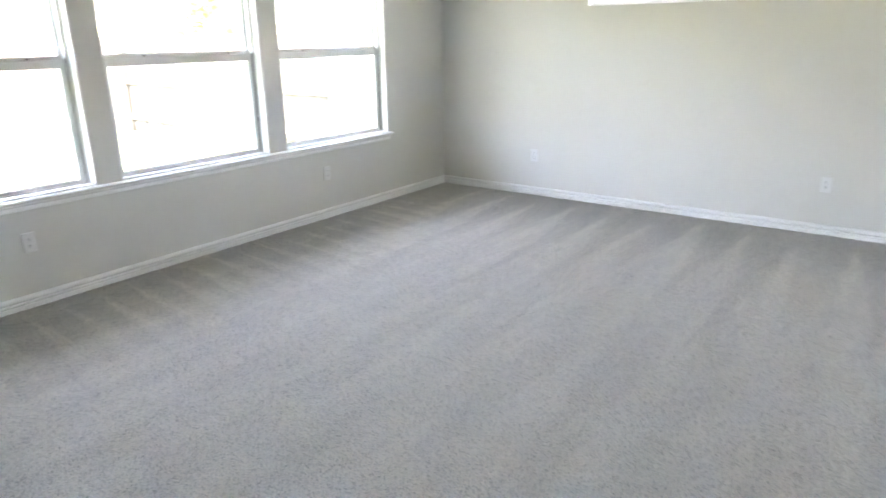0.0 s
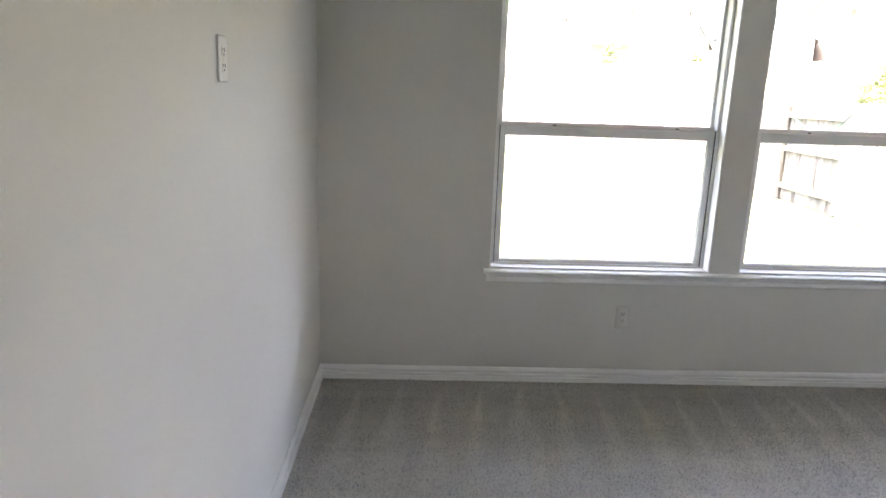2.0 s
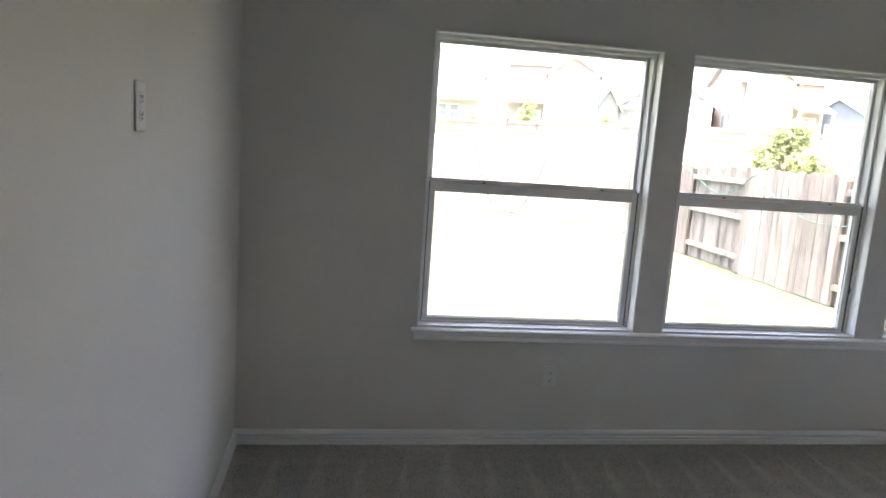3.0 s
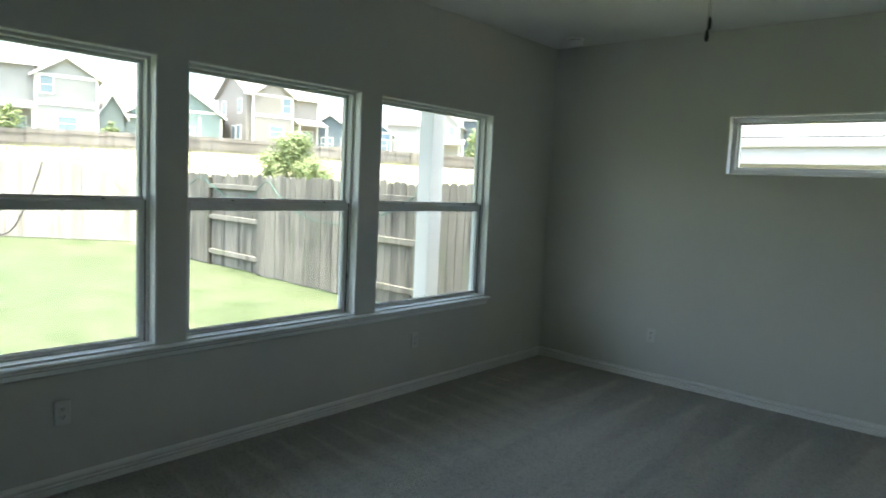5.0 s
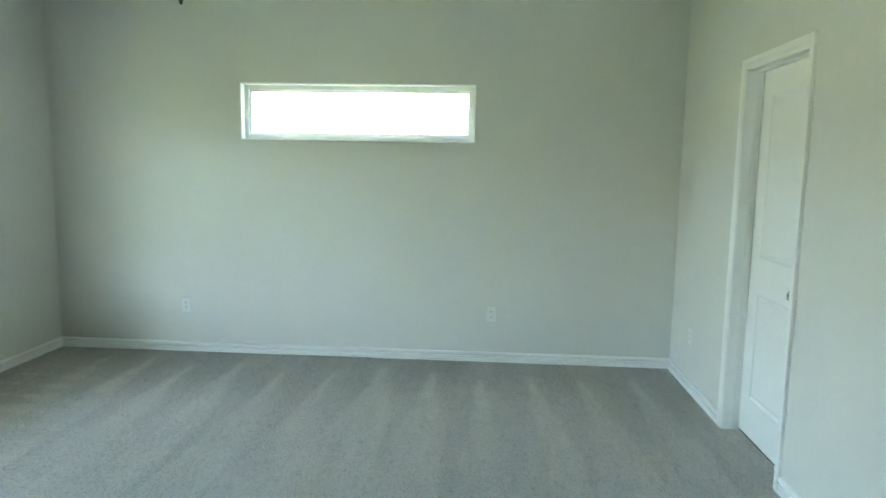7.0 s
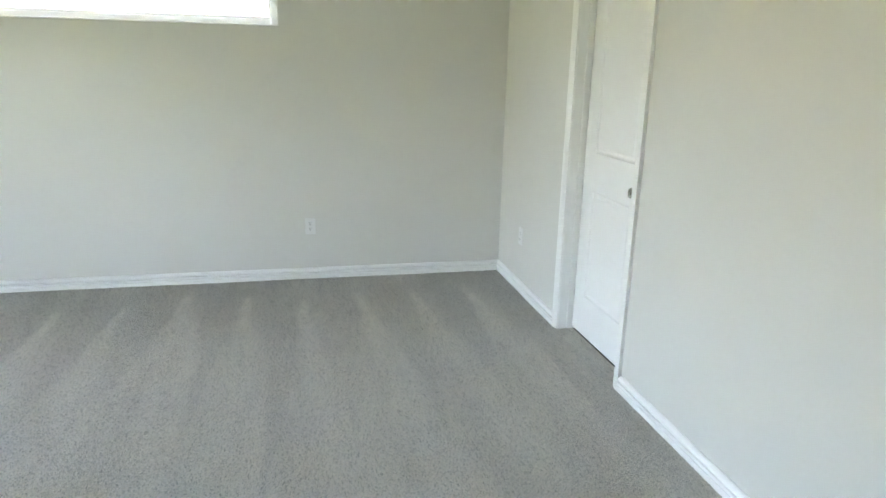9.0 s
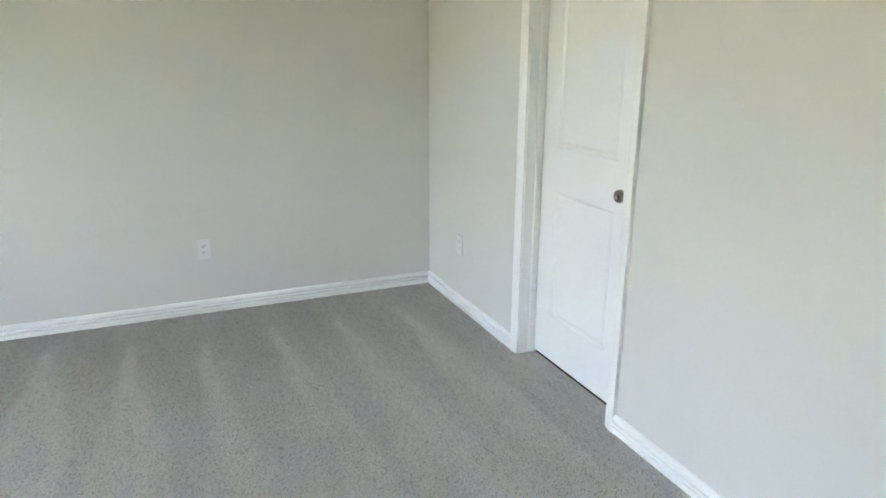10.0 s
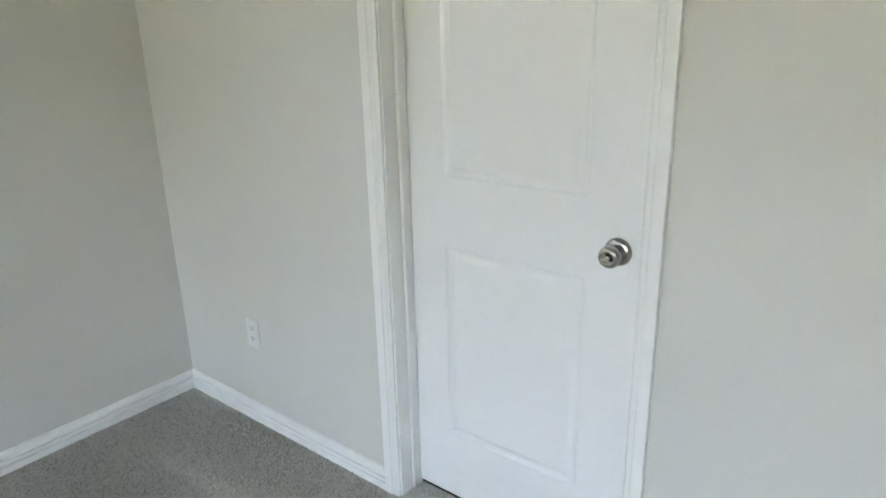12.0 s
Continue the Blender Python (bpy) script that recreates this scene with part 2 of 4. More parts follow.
HOSE = Mat("green_garden_hose", (0.018, 0.085, 0.07), 0.45).m
CORD = Mat("dark_cable", (0.018, 0.018, 0.018), 0.6).m
# blue-grey base colour puts the sky's reflection into the far panes
SKYTINT_GLASS = Mat("far_glass_sky_tint", (0.16, 0.21, 0.25), 0.12).m


# ---- mesh helpers ----
def mesh_of(bm, name):
    me = bpy.data.meshes.new(name)
    bm.normal_update()
    bm.to_mesh(me)
    bm.free()
    return me


def part(name, bm, material, parent=None, label="", smooth=False):
    me = mesh_of(bm, name) if isinstance(bm, bmesh.types.BMesh) else bm
    if material and not me.materials:
        me.materials.append(material)
    if smooth:
        me.polygons.foreach_set("use_smooth", [True] * len(me.polygons))
    ob = new(name, me)
    if parent:
        ob.parent = parent
    if label:
        ob["label"] = label
    return ob


def empty(name, m=None):
    ob = new(name)
    ob.empty_display_size = 0.1
    if m:
        ob.matrix_world = m
    return ob


def box(bm, x0, x1, y0, y1, z0, z1, bevel=0.0, seg=2):
    """A box, its edges rounded by bevel, added to bm."""
    made = bmesh.ops.create_cube(bm, size=1.0, matrix=Matrix.LocRotScale(((x0 + x1) / 2, (y0 + y1) / 2, (z0 + z1) / 2), None, (x1 - x0, y1 - y0, z1 - z0)))
    if bevel:
        edges = list({e for v in made["verts"] for e in v.link_edges})
        bmesh.ops.bevel(bm, geom=edges, offset=bevel, segments=seg, affect="EDGES", profile=0.5)
    return bm


def boxed(x0, x1, y0, y1, z0, z1, bevel=0.0, seg=2):
    return box(bmesh.new(), x0, x1, y0, y1, z0, z1, bevel, seg)


def sweep(bm, profile, rings):
    """Joins a closed profile, mapped by each function of rings, end to end, with caps."""
    loops = [[bm.verts.new(f(u, v)) for u, v in profile] for f in rings]
    n = len(profile)
    for a, b in zip(loops, loops[1:]):
        for k in range(n):
            bm.faces.new((a[k], a[(k + 1) % n], b[(k + 1) % n], b[k]))
    bm.faces.new(loops[0])
    bm.faces.new(loops[-1][::-1])
    bmesh.ops.recalc_face_normals(bm, faces=bm.faces)
    return bm


def lathe(bm, profile, m, seg=28):
    """Turns (radius, height) pairs round the local z axis of m."""
    rows = []
    for r, h in profile:
        if r < 1e-6:
            rows.append([bm.verts.new(m @ Vector((0, 0, h)))])
        else:
            rows.append([bm.verts.new(m @ Vector((r * math.cos(a), r * math.sin(a), h))) for a in (2 * math.pi * k / seg for k in range(seg))])
    for a, b in zip(rows, rows[1:]):
        for k in range(seg):
            q = [a[k % len(a)], a[(k + 1) % len(a)], b[(k + 1) % len(b)], b[k % len(b)]]
            q = [v for n, v in enumerate(q) if v not in q[:n]]
            if len(q) > 2:
                bm.faces.new(q)
    bmesh.ops.recalc_face_normals(bm, faces=bm.faces)
    return bm


def tube(points, radius, seg=8):
    bm = bmesh.new()
    pts = [Vector(p) for p in points]
    loops = []
    for k, p in enumerate(pts):
        d = (pts[min(k + 1, len(pts) - 1)] - pts[max(k - 1, 0)]).normalized()
        side = d.cross(Vector((0.3, 0.2, 1))).normalized()
        up = side.cross(d)
        r = radius[k] if isinstance(radius, (list, tuple)) else radius
        loops.append([bm.verts.new(p + r * (math.cos(a) * side + math.sin(a) * up)) for a in (2 * math.pi * j / seg for j in range(seg))])
    for a, b in zip(loops, loops[1:]):
        for k in range(seg):
            bm.faces.new((a[k], a[(k + 1) % seg], b[(k + 1) % seg], b[k]))
    bm.faces.new(loops[0])
    bm.faces.new(loops[-1][::-1])
    bmesh.ops.recalc_face_normals(bm, faces=bm.faces)
    return bm


def wall(name, axis, face, depth, u0, u1, z0, z1, holes, label):
    """A wall with its room face in the plane axis = face, depth thick (signed), and holes (u0, u1, z0, z1) right through it."""
    bm = bmesh.new()
    us = sorted({u0, u1, *(h[0] for h in holes), *(h[1] for h in holes)})
    zs = sorted({z0, z1, *(h[2] for h in holes), *(h[3] for h in holes)})

    def put(u, d, z):
        return (face + d, u, z) if axis == "x" else (u, face + d, z)

    def solid(i, j):
        if not (0 <= i < len(us) - 1 and 0 <= j < len(zs) - 1):
            return False
        u, z = (us[i] + us[i + 1]) / 2, (zs[j] + zs[j + 1]) / 2
        return not any(h[0] < u < h[1] and h[2] < z < h[3] for h in holes)

    def quad(*pts):
        bm.faces.new([bm.verts.new(put(*p)) for p in pts])

    for i in range(len(us) - 1):
        for j in range(len(zs) - 1):
            if not solid(i, j):
                continue
            a, b, c, d = us[i], us[i + 1], zs[j], zs[j + 1]
            for e in (0, depth):
                quad((a, e, c), (b, e, c), (b, e, d), (a, e, d))
            for di, dj, p, q in ((-1, 0, (a, c), (a, d)), (1, 0, (b, c), (b, d)), (0, -1, (a, c), (b, c)), (0, 1, (a, d), (b, d))):
                if not solid(i + di, j + dj):
                    quad((p[0], 0, p[1]), (q[0], 0, q[1]), (q[0], depth, q[1]), (p[0], depth, p[1]))
    bmesh.ops.remove_doubles(bm, verts=bm.verts, dist=1e-5)
    bmesh.ops.recalc_face_normals(bm, faces=bm.faces)
    return tagged(part(name, bm, WALL), label, "wall", kind="structure")


# ---- the room's shell ----
T = 0.16
floor = tagged(part("floor", boxed(0, RX + 0.095, RY, 0, -0.12, 0.0), CARPET), "grey cut-pile carpet with vacuum strokes along the walls", "floor", kind="structure")


def carpet_pile(n, seed):
    """Short leaning tufts all over the floor."""
    rng = np.random.default_rng(seed)
    foot = np.stack([rng.uniform(0.018, RX + 0.08, n), rng.uniform(RY + 0.018, -0.018, n), np.full(n, -0.001)], 1)
    foot = foot[(foot[:, 0] < RX - 0.018) | ((foot[:, 1] > DOOR[0] + 0.012) & (foot[:, 1] < DOOR[1] - 0.012))]
    n = len(foot)
    lean_way = rng.uniform(0, 6.283, n)
    turn = lean_way + 1.571 + rng.uniform(-0.6, 0.6, n)
    lean, tall, half = rng.uniform(0.0045, 0.0095, n), rng.uniform(0.0028, 0.0056, n), rng.uniform(0.0011, 0.0022, n)
    side = np.stack([np.cos(turn) * half, np.sin(turn) * half, np.zeros(n)], 1)
    tip = foot + np.stack([np.cos(lean_way) * lean, np.sin(lean_way) * lean, tall], 1)
    verts = np.stack([foot - side, foot + side, tip + side * 0.75, tip - side * 0.75], 1).reshape(-1, 3)
    me = bpy.data.meshes.new("carpet_pile")
    me.vertices.add(4 * n)
    me.vertices.foreach_set("co", verts.astype(np.float32).ravel())
    me.loops.add(4 * n)
    me.loops.foreach_set("vertex_index", np.arange(4 * n, dtype=np.int32))
    me.polygons.add(n)
    me.polygons.foreach_set("loop_start", np.arange(0, 4 * n, 4, dtype=np.int32))
    me.update(calc_edges=True)
    return me


tagged(part("carpet_pile", carpet_pile(760000, 5), CARPET), "short grey tufts of the cut-pile carpet", "carpet", kind="stuff")
ceiling = tagged(part("ceiling", boxed(0, RX, RY, 0, CEIL, CEIL + 0.1), CEILING), "off-white textured ceiling", "ceiling", kind="structure")
wall("wall_west", "x", 0, -T, RY - T, T, -0.12, CEIL + 0.1, [(a, b, SILL, HEAD) for a, b in WINS], "pale grey painted wall with three windows")
wall("wall_north", "y", 0, T, 0, RX + T, -0.12, CEIL + 0.1, [CLER], "pale grey painted wall with a high horizontal window")
wall("wall_east", "x", RX, 0.125, RY, 0, 0.0, CEIL + 0.1, [(DOOR[0] - 0.02, DOOR[1] + 0.02, 0.0, DOOR[2] + 0.02)], "pale grey painted wall with a door")
wall("wall_south", "y", RY, -T, 0, 6.3, -0.12, CEIL + 0.1, [], "pale grey painted wall with a high outlet")
# a plain room behind the door
# floor coloured near black: paints the shade in the gap under the door
tagged(part("floor_closet", boxed(RX + 0.095, 6.3, RY, 0, -0.12, -0.014), Mat("gap_shade_floor", (0.05, 0.04, 0.034), 0.6).m), "unseen floor behind the closed door, coloured dark as the shade under it", "floor", kind="structure")
wall("wall_closet_back", "x", 6.3, 0.1, RY - T, T, -0.12, CEIL + 0.1, [], "plain grey wall behind the door")
wall("wall_closet_side", "y", 0.0, 0.1, RX + T, 6.3, -0.12, CEIL + 0.1, [], "plain grey wall behind the door")
tagged(part("ceiling_closet", boxed(RX + 0.13, 6.3, RY, 0, CEIL, CEIL + 0.1), CEILING), "plain ceiling behind the door", "ceiling", kind="structure")
roof = boxed(-2.05, 6.8, RY - 0.65, 0.55, CEIL + 0.11, CEIL + 0.3)
tagged(part("roof_deck", roof, shingles("own_roof_shingle", (0.10, 0.09, 0.085))), "dark shingled roof over the room", "roof", kind="structure")

# baseboard: a stepped profile run along each wall
BB = [(0, 0), (0.015, 0), (0.015, 0.024), (0.010, 0.0265), (0.017, 0.034), (0.016, 0.042), (0.0075, 0.0455), (0.0145, 0.0555), (0.0145, 0.066), (0.010, 0.074), (0.004, 0.079), (0, 0.079)]


def baseboard(start, end, inward, name="baseboard", trims=(True, True)):
    """A length of baseboard from start to end on a wall whose room side lies towards inward; mitred where trims say so."""
    s, e, n = Vector((*start, 0)), Vector((*end, 0)), Vector((*inward, 0))
    way = (e - s).normalized()
    rings = [lambda u, v, p=s, k=trims[0]: p + n * u + way * (u if k else 0) + Vector((0, 0, v)),
             lambda u, v, p=e, k=trims[1]: p + n * u - way * (u if k else 0) + Vector((0, 0, v))]
    return tagged(part(name, sweep(bmesh.new(), BB, rings), TRIM), "white stepped-profile baseboard at the foot of the wall", "baseboard", kind="structure")


CAS = 0.055
baseboard((0, RY), (0, 0), (1, 0))
baseboard((0, 0), (RX, 0), (0, -1))
baseboard((0, RY), (RX, RY), (0, 1))
baseboard((RX, DOOR[1] + CAS + 0.004), (RX, 0), (-1, 0), trims=(False, True))
baseboard((RX, RY), (RX, DOOR[0] - CAS - 0.004), (-1, 0), trims=(True, False))


# ---- windows ----
def frame_ring(x0, x1, y0, y1, z0, z1, w, bevel=0.003):
    """A rectangular frame in the yz plane, w wide."""
    bm = bmesh.new()
    box(bm, x0, x1, y0, y0 + w, z0, z1, bevel)
    box(bm, x0, x1, y1 - w, y1, z0, z1, bevel)
    box(bm, x0, x1, y0 + w, y1 - w, z0, z0 + w, bevel)
    box(bm, x0, x1, y0 + w, y1 - w, z1 - w, z1, bevel)
    return bm


def pane(name, bm, parent):
    ob = part(name, bm, GLASS, parent, "clear window glass")
    ob.visible_shadow = False
    return ob


def hung_window(y0, y1, number):
    """A single-hung vinyl window: fixed upper glass, lower sash in front of it, two cam locks on the meeting rail."""
    root = tagged(empty(f"window_{number}"), "white vinyl single-hung window, closed, with two sash locks", "window", kind="structure")
    z0, z1, zm = SILL + 0.004, HEAD, 1.346
    part("liner", frame_ring(-0.066, -0.001, y0 + 0.0005, y1 - 0.0005, z0, z1 - 0.0005, 0.007, 0.001), TRIM, root)
    a, b = y0 + 0.008, y1 - 0.008
    part("window_frame", frame_ring(-0.155, -0.066, a, b, z0 - 0.002, z1 - 0.006, 0.018), VINYL, root)
    upper = part("upper_sash", frame_ring(-0.145, -0.112, a + 0.018, b - 0.018, zm - 0.02, z1 - 0.024, 0.018), VINYL, root)
    pane("pane", boxed(-0.131, -0.127, a + 0.036, b - 0.036, zm - 0.004, z1 - 0.042), upper)
    lower = part("lower_sash", bmesh.new(), VINYL, root)
    bm = bmesh.new()
    lo, hi, w = z0 + 0.008, zm + 0.026, 0.029
    box(bm, -0.108, -0.074, a + 0.022, a + 0.022 + w, lo, hi, 0.004)
    box(bm, -0.108, -0.074, b - 0.022 - w, b - 0.022, lo, hi, 0.004)
    box(bm, -0.108, -0.074, a + 0.022 + w, b - 0.022 - w, lo, lo + 0.026, 0.004)
    box(bm, -0.108, -0.070, a + 0.022 + w, b - 0.022 - w, hi - 0.052, hi, 0.004)
    box(bm, -0.110, -0.092, a + 0.022, b - 0.022, hi - 0.002, hi + 0.016, 0.002)
    box(bm, -0.073, -0.064, a + 0.10, b - 0.10, hi - 0.014, hi - 0.003, 0.003)
    bm.to_mesh(lower.data)
    bm.free()
    pane("pane", boxed(-0.093, -0.089, a + 0.052, b - 0.052, lo + 0.024, hi - 0.048), lower)
    part("gasket", frame_ring(-0.0885, -0.086, a + 0.022 + w - 0.001, b - 0.022 - w + 0.001, lo + 0.025, hi - 0.051, 0.004, 0), RUBBER, lower)
    for y in (a + 0.26, b - 0.26):
        lk = boxed(-0.0915, -0.074, y - 0.026, y + 0.026, hi - 0.001, hi + 0.006, 0.0015)
        box(lk, -0.084, -0.066, y - 0.002, y + 0.018, hi + 0.004, hi + 0.009, 0.0015)
        part("lock_slot", boxed(-0.0735, -0.0695, y + 0.030, y + 0.046, hi - 0.0005, hi + 0.005), SLOT, lower)
        part("sash_lock", lk, VINYL, lower, "small white cam lock")
    part("track", boxed(-0.0735, -0.0665, a + 0.0185, a + 0.0215, lo, hi), RUBBER, root)
    part("track", boxed(-0.0735, -0.0665, b - 0.0215, b - 0.0185, lo, hi), RUBBER, root)
    if number == 2:
        part("vent_stop", boxed(-0.0715, -0.064, b - 0.0195, b - 0.0125, 0.875, 0.905, 0.001), RUBBER, root, "small dark vent stop")
    return root


for k, (a, b) in enumerate(WINS):
    hung_window(a, b, k + 1)

sill = tagged(empty("window_sill"), "white painted wooden stool and apron under the three windows", "window sill", kind="structure")
ya, yb = WINS[0][0] - 0.030, WINS[2][1] + 0.030
NOSE = [(0.0, -0.020), (0.030, -0.020), (0.038, -0.016), (0.041, -0.010), (0.038, -0.004), (0.030, 0.0), (0.0, 0.0)]
part("stool_nose", sweep(bmesh.new(), NOSE, [lambda u, v: Vector((u, ya, SILL + v)), lambda u, v: Vector((u, yb, SILL + v))]), TRIM, sill)
APRON = [(0.0, -0.066), (0.010, -0.066), (0.014, -0.060), (0.014, -0.040), (0.022, -0.032), (0.024, -0.0205), (0.0, -0.0205)]
part("apron", sweep(bmesh.new(), APRON, [lambda u, v: Vector((u, ya + 0.012 + 0.4 * (0.024 - u), SILL + v)), lambda u, v: Vector((u, yb - 0.012 - 0.4 * (0.024 - u), SILL + v))]), TRIM, sill)
for a, b in WINS:
    part("stool", boxed(-0.066, -0.0005, a + 0.001, b - 0.001, SILL - 0.018, SILL + 0.0035), TRIM, sill)

# the high horizontal window
root = tagged(empty("window_4"), "white vinyl fixed horizontal window high in the wall", "window", kind="structure")
cx0, cx1, cz0, cz1 = CLER


def ring_y(y0, y1, x0, x1, z0, z1, w, bevel=0.003):
    bm = frame_ring(y0, y1, x0, x1, z0, z1, w, bevel)
    for v in bm.verts:
        v.co = (v.co.y, v.co.x, v.co.z)
    bmesh.ops.reverse_faces(bm, faces=bm.faces)
    return bm


part("liner", ring_y(-0.004, 0.066, cx0 + 0.0005, cx1 - 0.0005, cz0 + 0.0005, cz1 - 0.0005, 0.010, 0.002), TRIM, root)
part("window_frame", ring_y(0.066, 0.155, cx0 + 0.010, cx1 - 0.010, cz0 + 0.010, cz1 - 0.010, 0.034), VINYL, root)
part("glazing_bead", ring_y(0.086, 0.125, cx0 + 0.044, cx1 - 0.044, cz0 + 0.044, cz1 - 0.044, 0.016, 0.004), VINYL, root)
pane("pane", boxed(cx0 + 0.058, cx1 - 0.058, 0.108, 0.112, cz0 + 0.058, cz1 - 0.058), root)

# ---- door ----
d0, d1, dh = DOOR
door = tagged(empty("door_1"), "closed white two-panel door with a brushed nickel knob", "door", kind="structure")
SLABX = 4.971
JT = 0.018
for name, y0, y1 in (("jamb", d1, d1 + JT), ("jamb", d0 - JT, d0)):
    part(name, boxed(RX - 0.002, RX + 0.127, y0, y1, 0, dh + JT, 0.0015), TRIM, door)
part("head_jamb", boxed(RX - 0.002, RX + 0.127, d0, d1, dh, dh + JT, 0.0015), TRIM, door)
for y0, y1 in ((d1 - 0.011, d1), (d0, d0 + 0.011)):
    part("door_stop", boxed(SLABX - 0.038, SLABX - 0.003, y0, y1, 0.004, dh, 0.003), TRIM, door)
part("door_stop", boxed(SLABX - 0.038, SLABX - 0.003, d0 + 0.011, d1 - 0.011, dh - 0.011, dh, 0.003), TRIM, door)
# casing: flat outer band, raised bead and a thin inner edge
CASING = [(0.000, 0), (0.000, 0.017), (0.006, 0.018), (0.026, 0.0165), (0.031, 0.013), (0.036, 0.0125), (0.041, 0.014), (0.047, 0.0105), (CAS, 0.009), (CAS, 0)]
rev = 0.005
o0, o1, oh = d0 - rev - CAS, d1 + rev + CAS, dh + rev + CAS
part("casing", sweep(bmesh.new(), CASING, [lambda u, v: Vector((RX - v, o1 - u, 0)), lambda u, v: Vector((RX - v, o1 - u, oh - u))]), TRIM, door)
part("casing", sweep(bmesh.new(), CASING, [lambda u, v: Vector((RX - v, o0 + u, 0)), lambda u, v: Vector((RX - v, o0 + u, oh - u))]), TRIM, door)
part("casing", sweep(bmesh.new(), CASING, [lambda u, v: Vector((RX - v, o0 + u, oh - u)), lambda u, v: Vector((RX - v, o1 - u, oh - u))]), TRIM, door)


def panelled_slab():
    """The door leaf, its room side moulded with two sunk panels that rise again in the middle."""
    bm = bmesh.new()
    y0, y1, z0, z1, x = d0 + 0.003, d1 - 0.003, 0.018, dh - 0.003, SLABX
    panels = [(y0 + 0.155, y1 - 0.126, 0.240, 0.842), (y0 + 0.155, y1 - 0.126, 1.045, 1.930)]
    us, zs = [y0, y0 + 0.155, y1 - 0.126, y1], [z0, 0.240, 0.842, 1.045, 1.930, z1]
    for i in range(3):
        for j in range(5):
            if i == 1 and j in (1, 3):
                continue
            bm.faces.new([bm.verts.new((x, u, z)) for u, z in ((us[i], zs[j]), (us[i], zs[j + 1]), (us[i + 1], zs[j + 1]), (us[i + 1], zs[j]))])
    steps = [(0, 0), (0.004, 0.0030), (0.010, 0.0055), (0.016, 0.0060), (0.022, 0.0045), (0.029, 0.0020), (0.033, 0.0016)]
    for a, b, c, d in panels:
        loops = []
        for inset, deep in steps:
            loops.append([bm.verts.new((x + deep, u, z)) for u, z in ((a + inset, c + inset), (a + inset, d - inset), (b - inset, d - inset), (b - inset, c + inset))])
        for p, q in zip(loops, loops[1:]):
            for k in range(4):
                bm.faces.new((p[k], p[(k + 1) % 4], q[(k + 1) % 4], q[k]))
        bm.faces.new(loops[-1])
    back = [bm.verts.new((x + 0.035, u, z)) for u, z in ((y0, z0), (y0, z1), (y1, z1), (y1, z0))]
    front = [bm.verts.new((x, u, z)) for u, z in ((y0, z0), (y0, z1), (y1, z1), (y1, z0))]
    bm.faces.new(back[::-1])
    for k in range(4):
        bm.faces.new((front[k], front[(k + 1) % 4], back[(k + 1) % 4], back[k]))
    bmesh.ops.remove_doubles(bm, verts=bm.verts, dist=1e-5)
    bmesh.ops.recalc_face_normals(bm, faces=bm.faces)
    return bm


leaf = part("door_leaf", panelled_slab(), DOORPAINT, door, "white moulded two-panel leaf")
at = Matrix.Translation((SLABX, -1.832, 0.927)) @ Matrix.Rotation(radians(-90), 4, "Y")
rose = part("rose", lathe(bmesh.new(), [(0, 0), (0.033, 0), (0.0335, 0.003), (0.031, 0.007), (0.024, 0.010), (0.015, 0.012), (0.0, 0.012)], at, 40), NICKEL, leaf, smooth=True)
knob = part("door_knob", lathe(bmesh.new(), [(0.0, 0.010), (0.012, 0.010), (0.012, 0.024), (0.016, 0.030), (0.0235, 0.036), (0.0262, 0.044), (0.0258, 0.052), (0.0225, 0.059), (0.0155, 0.062), (0.0135, 0.0605), (0.0085, 0.0560), (0.0, 0.0560)], at, 40), NICKEL, leaf, "brushed nickel round knob", True)
part("lock_button", lathe(bmesh.new(), [(0.0, 0.055), (0.0062, 0.055), (0.0062, 0.0615), (0.005, 0.063), (0.0, 0.063)], at, 24), NICKEL, leaf, smooth=True)


# ---- outlets ----
def outlet(m, name="wall_outlet", label="white duplex outlet on a white cover plate"):
    """Local x along the wall, local y out of it, local z up."""
    root = tagged(empty(name), label, "outlet", "wall outlets")
    bm = boxed(-0.036, 0.036, 0.0, 0.0062, -0.058, 0.058, 0.0045, 3)
    part("cover_plate", bm, PLASTIC, root)
    for zc in (0.0195, -0.0195):
        bm = bmesh.new()
        lathe(bm, [(0.0165, 0.0055), (0.0172, 0.0065), (0.0168, 0.0078), (0.0, 0.0080)], Matrix.Translation((0, 0, zc)) @ Matrix.Rotation(radians(-90), 4, "X"), 24)
        for v in bm.verts:
            v.co.z = zc + max(-0.0140, min(0.0140, v.co.z - zc))
        rec = part("receptacle", bm, PLASTIC, root)
        for x, w, z, h in ((-0.0065, 0.003, 0.003, 0.010), (0.0065, 0.003, 0.003, 0.0085)):
            part("slot", boxed(x - w / 2, x + w / 2, 0.0070, 0.0084, zc + z - h / 2, zc + z + h / 2), SLOT, rec)
        part("slot", lathe(bmesh.new(), [(0.0031, 0.0070), (0.0031, 0.0084), (0.0, 0.0084)], Matrix.Translation((0, 0, zc - 0.0075)) @ Matrix.Rotation(radians(-90), 4, "X"), 12), SLOT, rec)
    part("screw", lathe(bmesh.new(), [(0.0032, 0.0058), (0.0030, 0.0070), (0.0, 0.0074)], Matrix.Rotation(radians(-90), 4, "X"), 12), PLASTIC, root)
    root.matrix_world = m
    return root


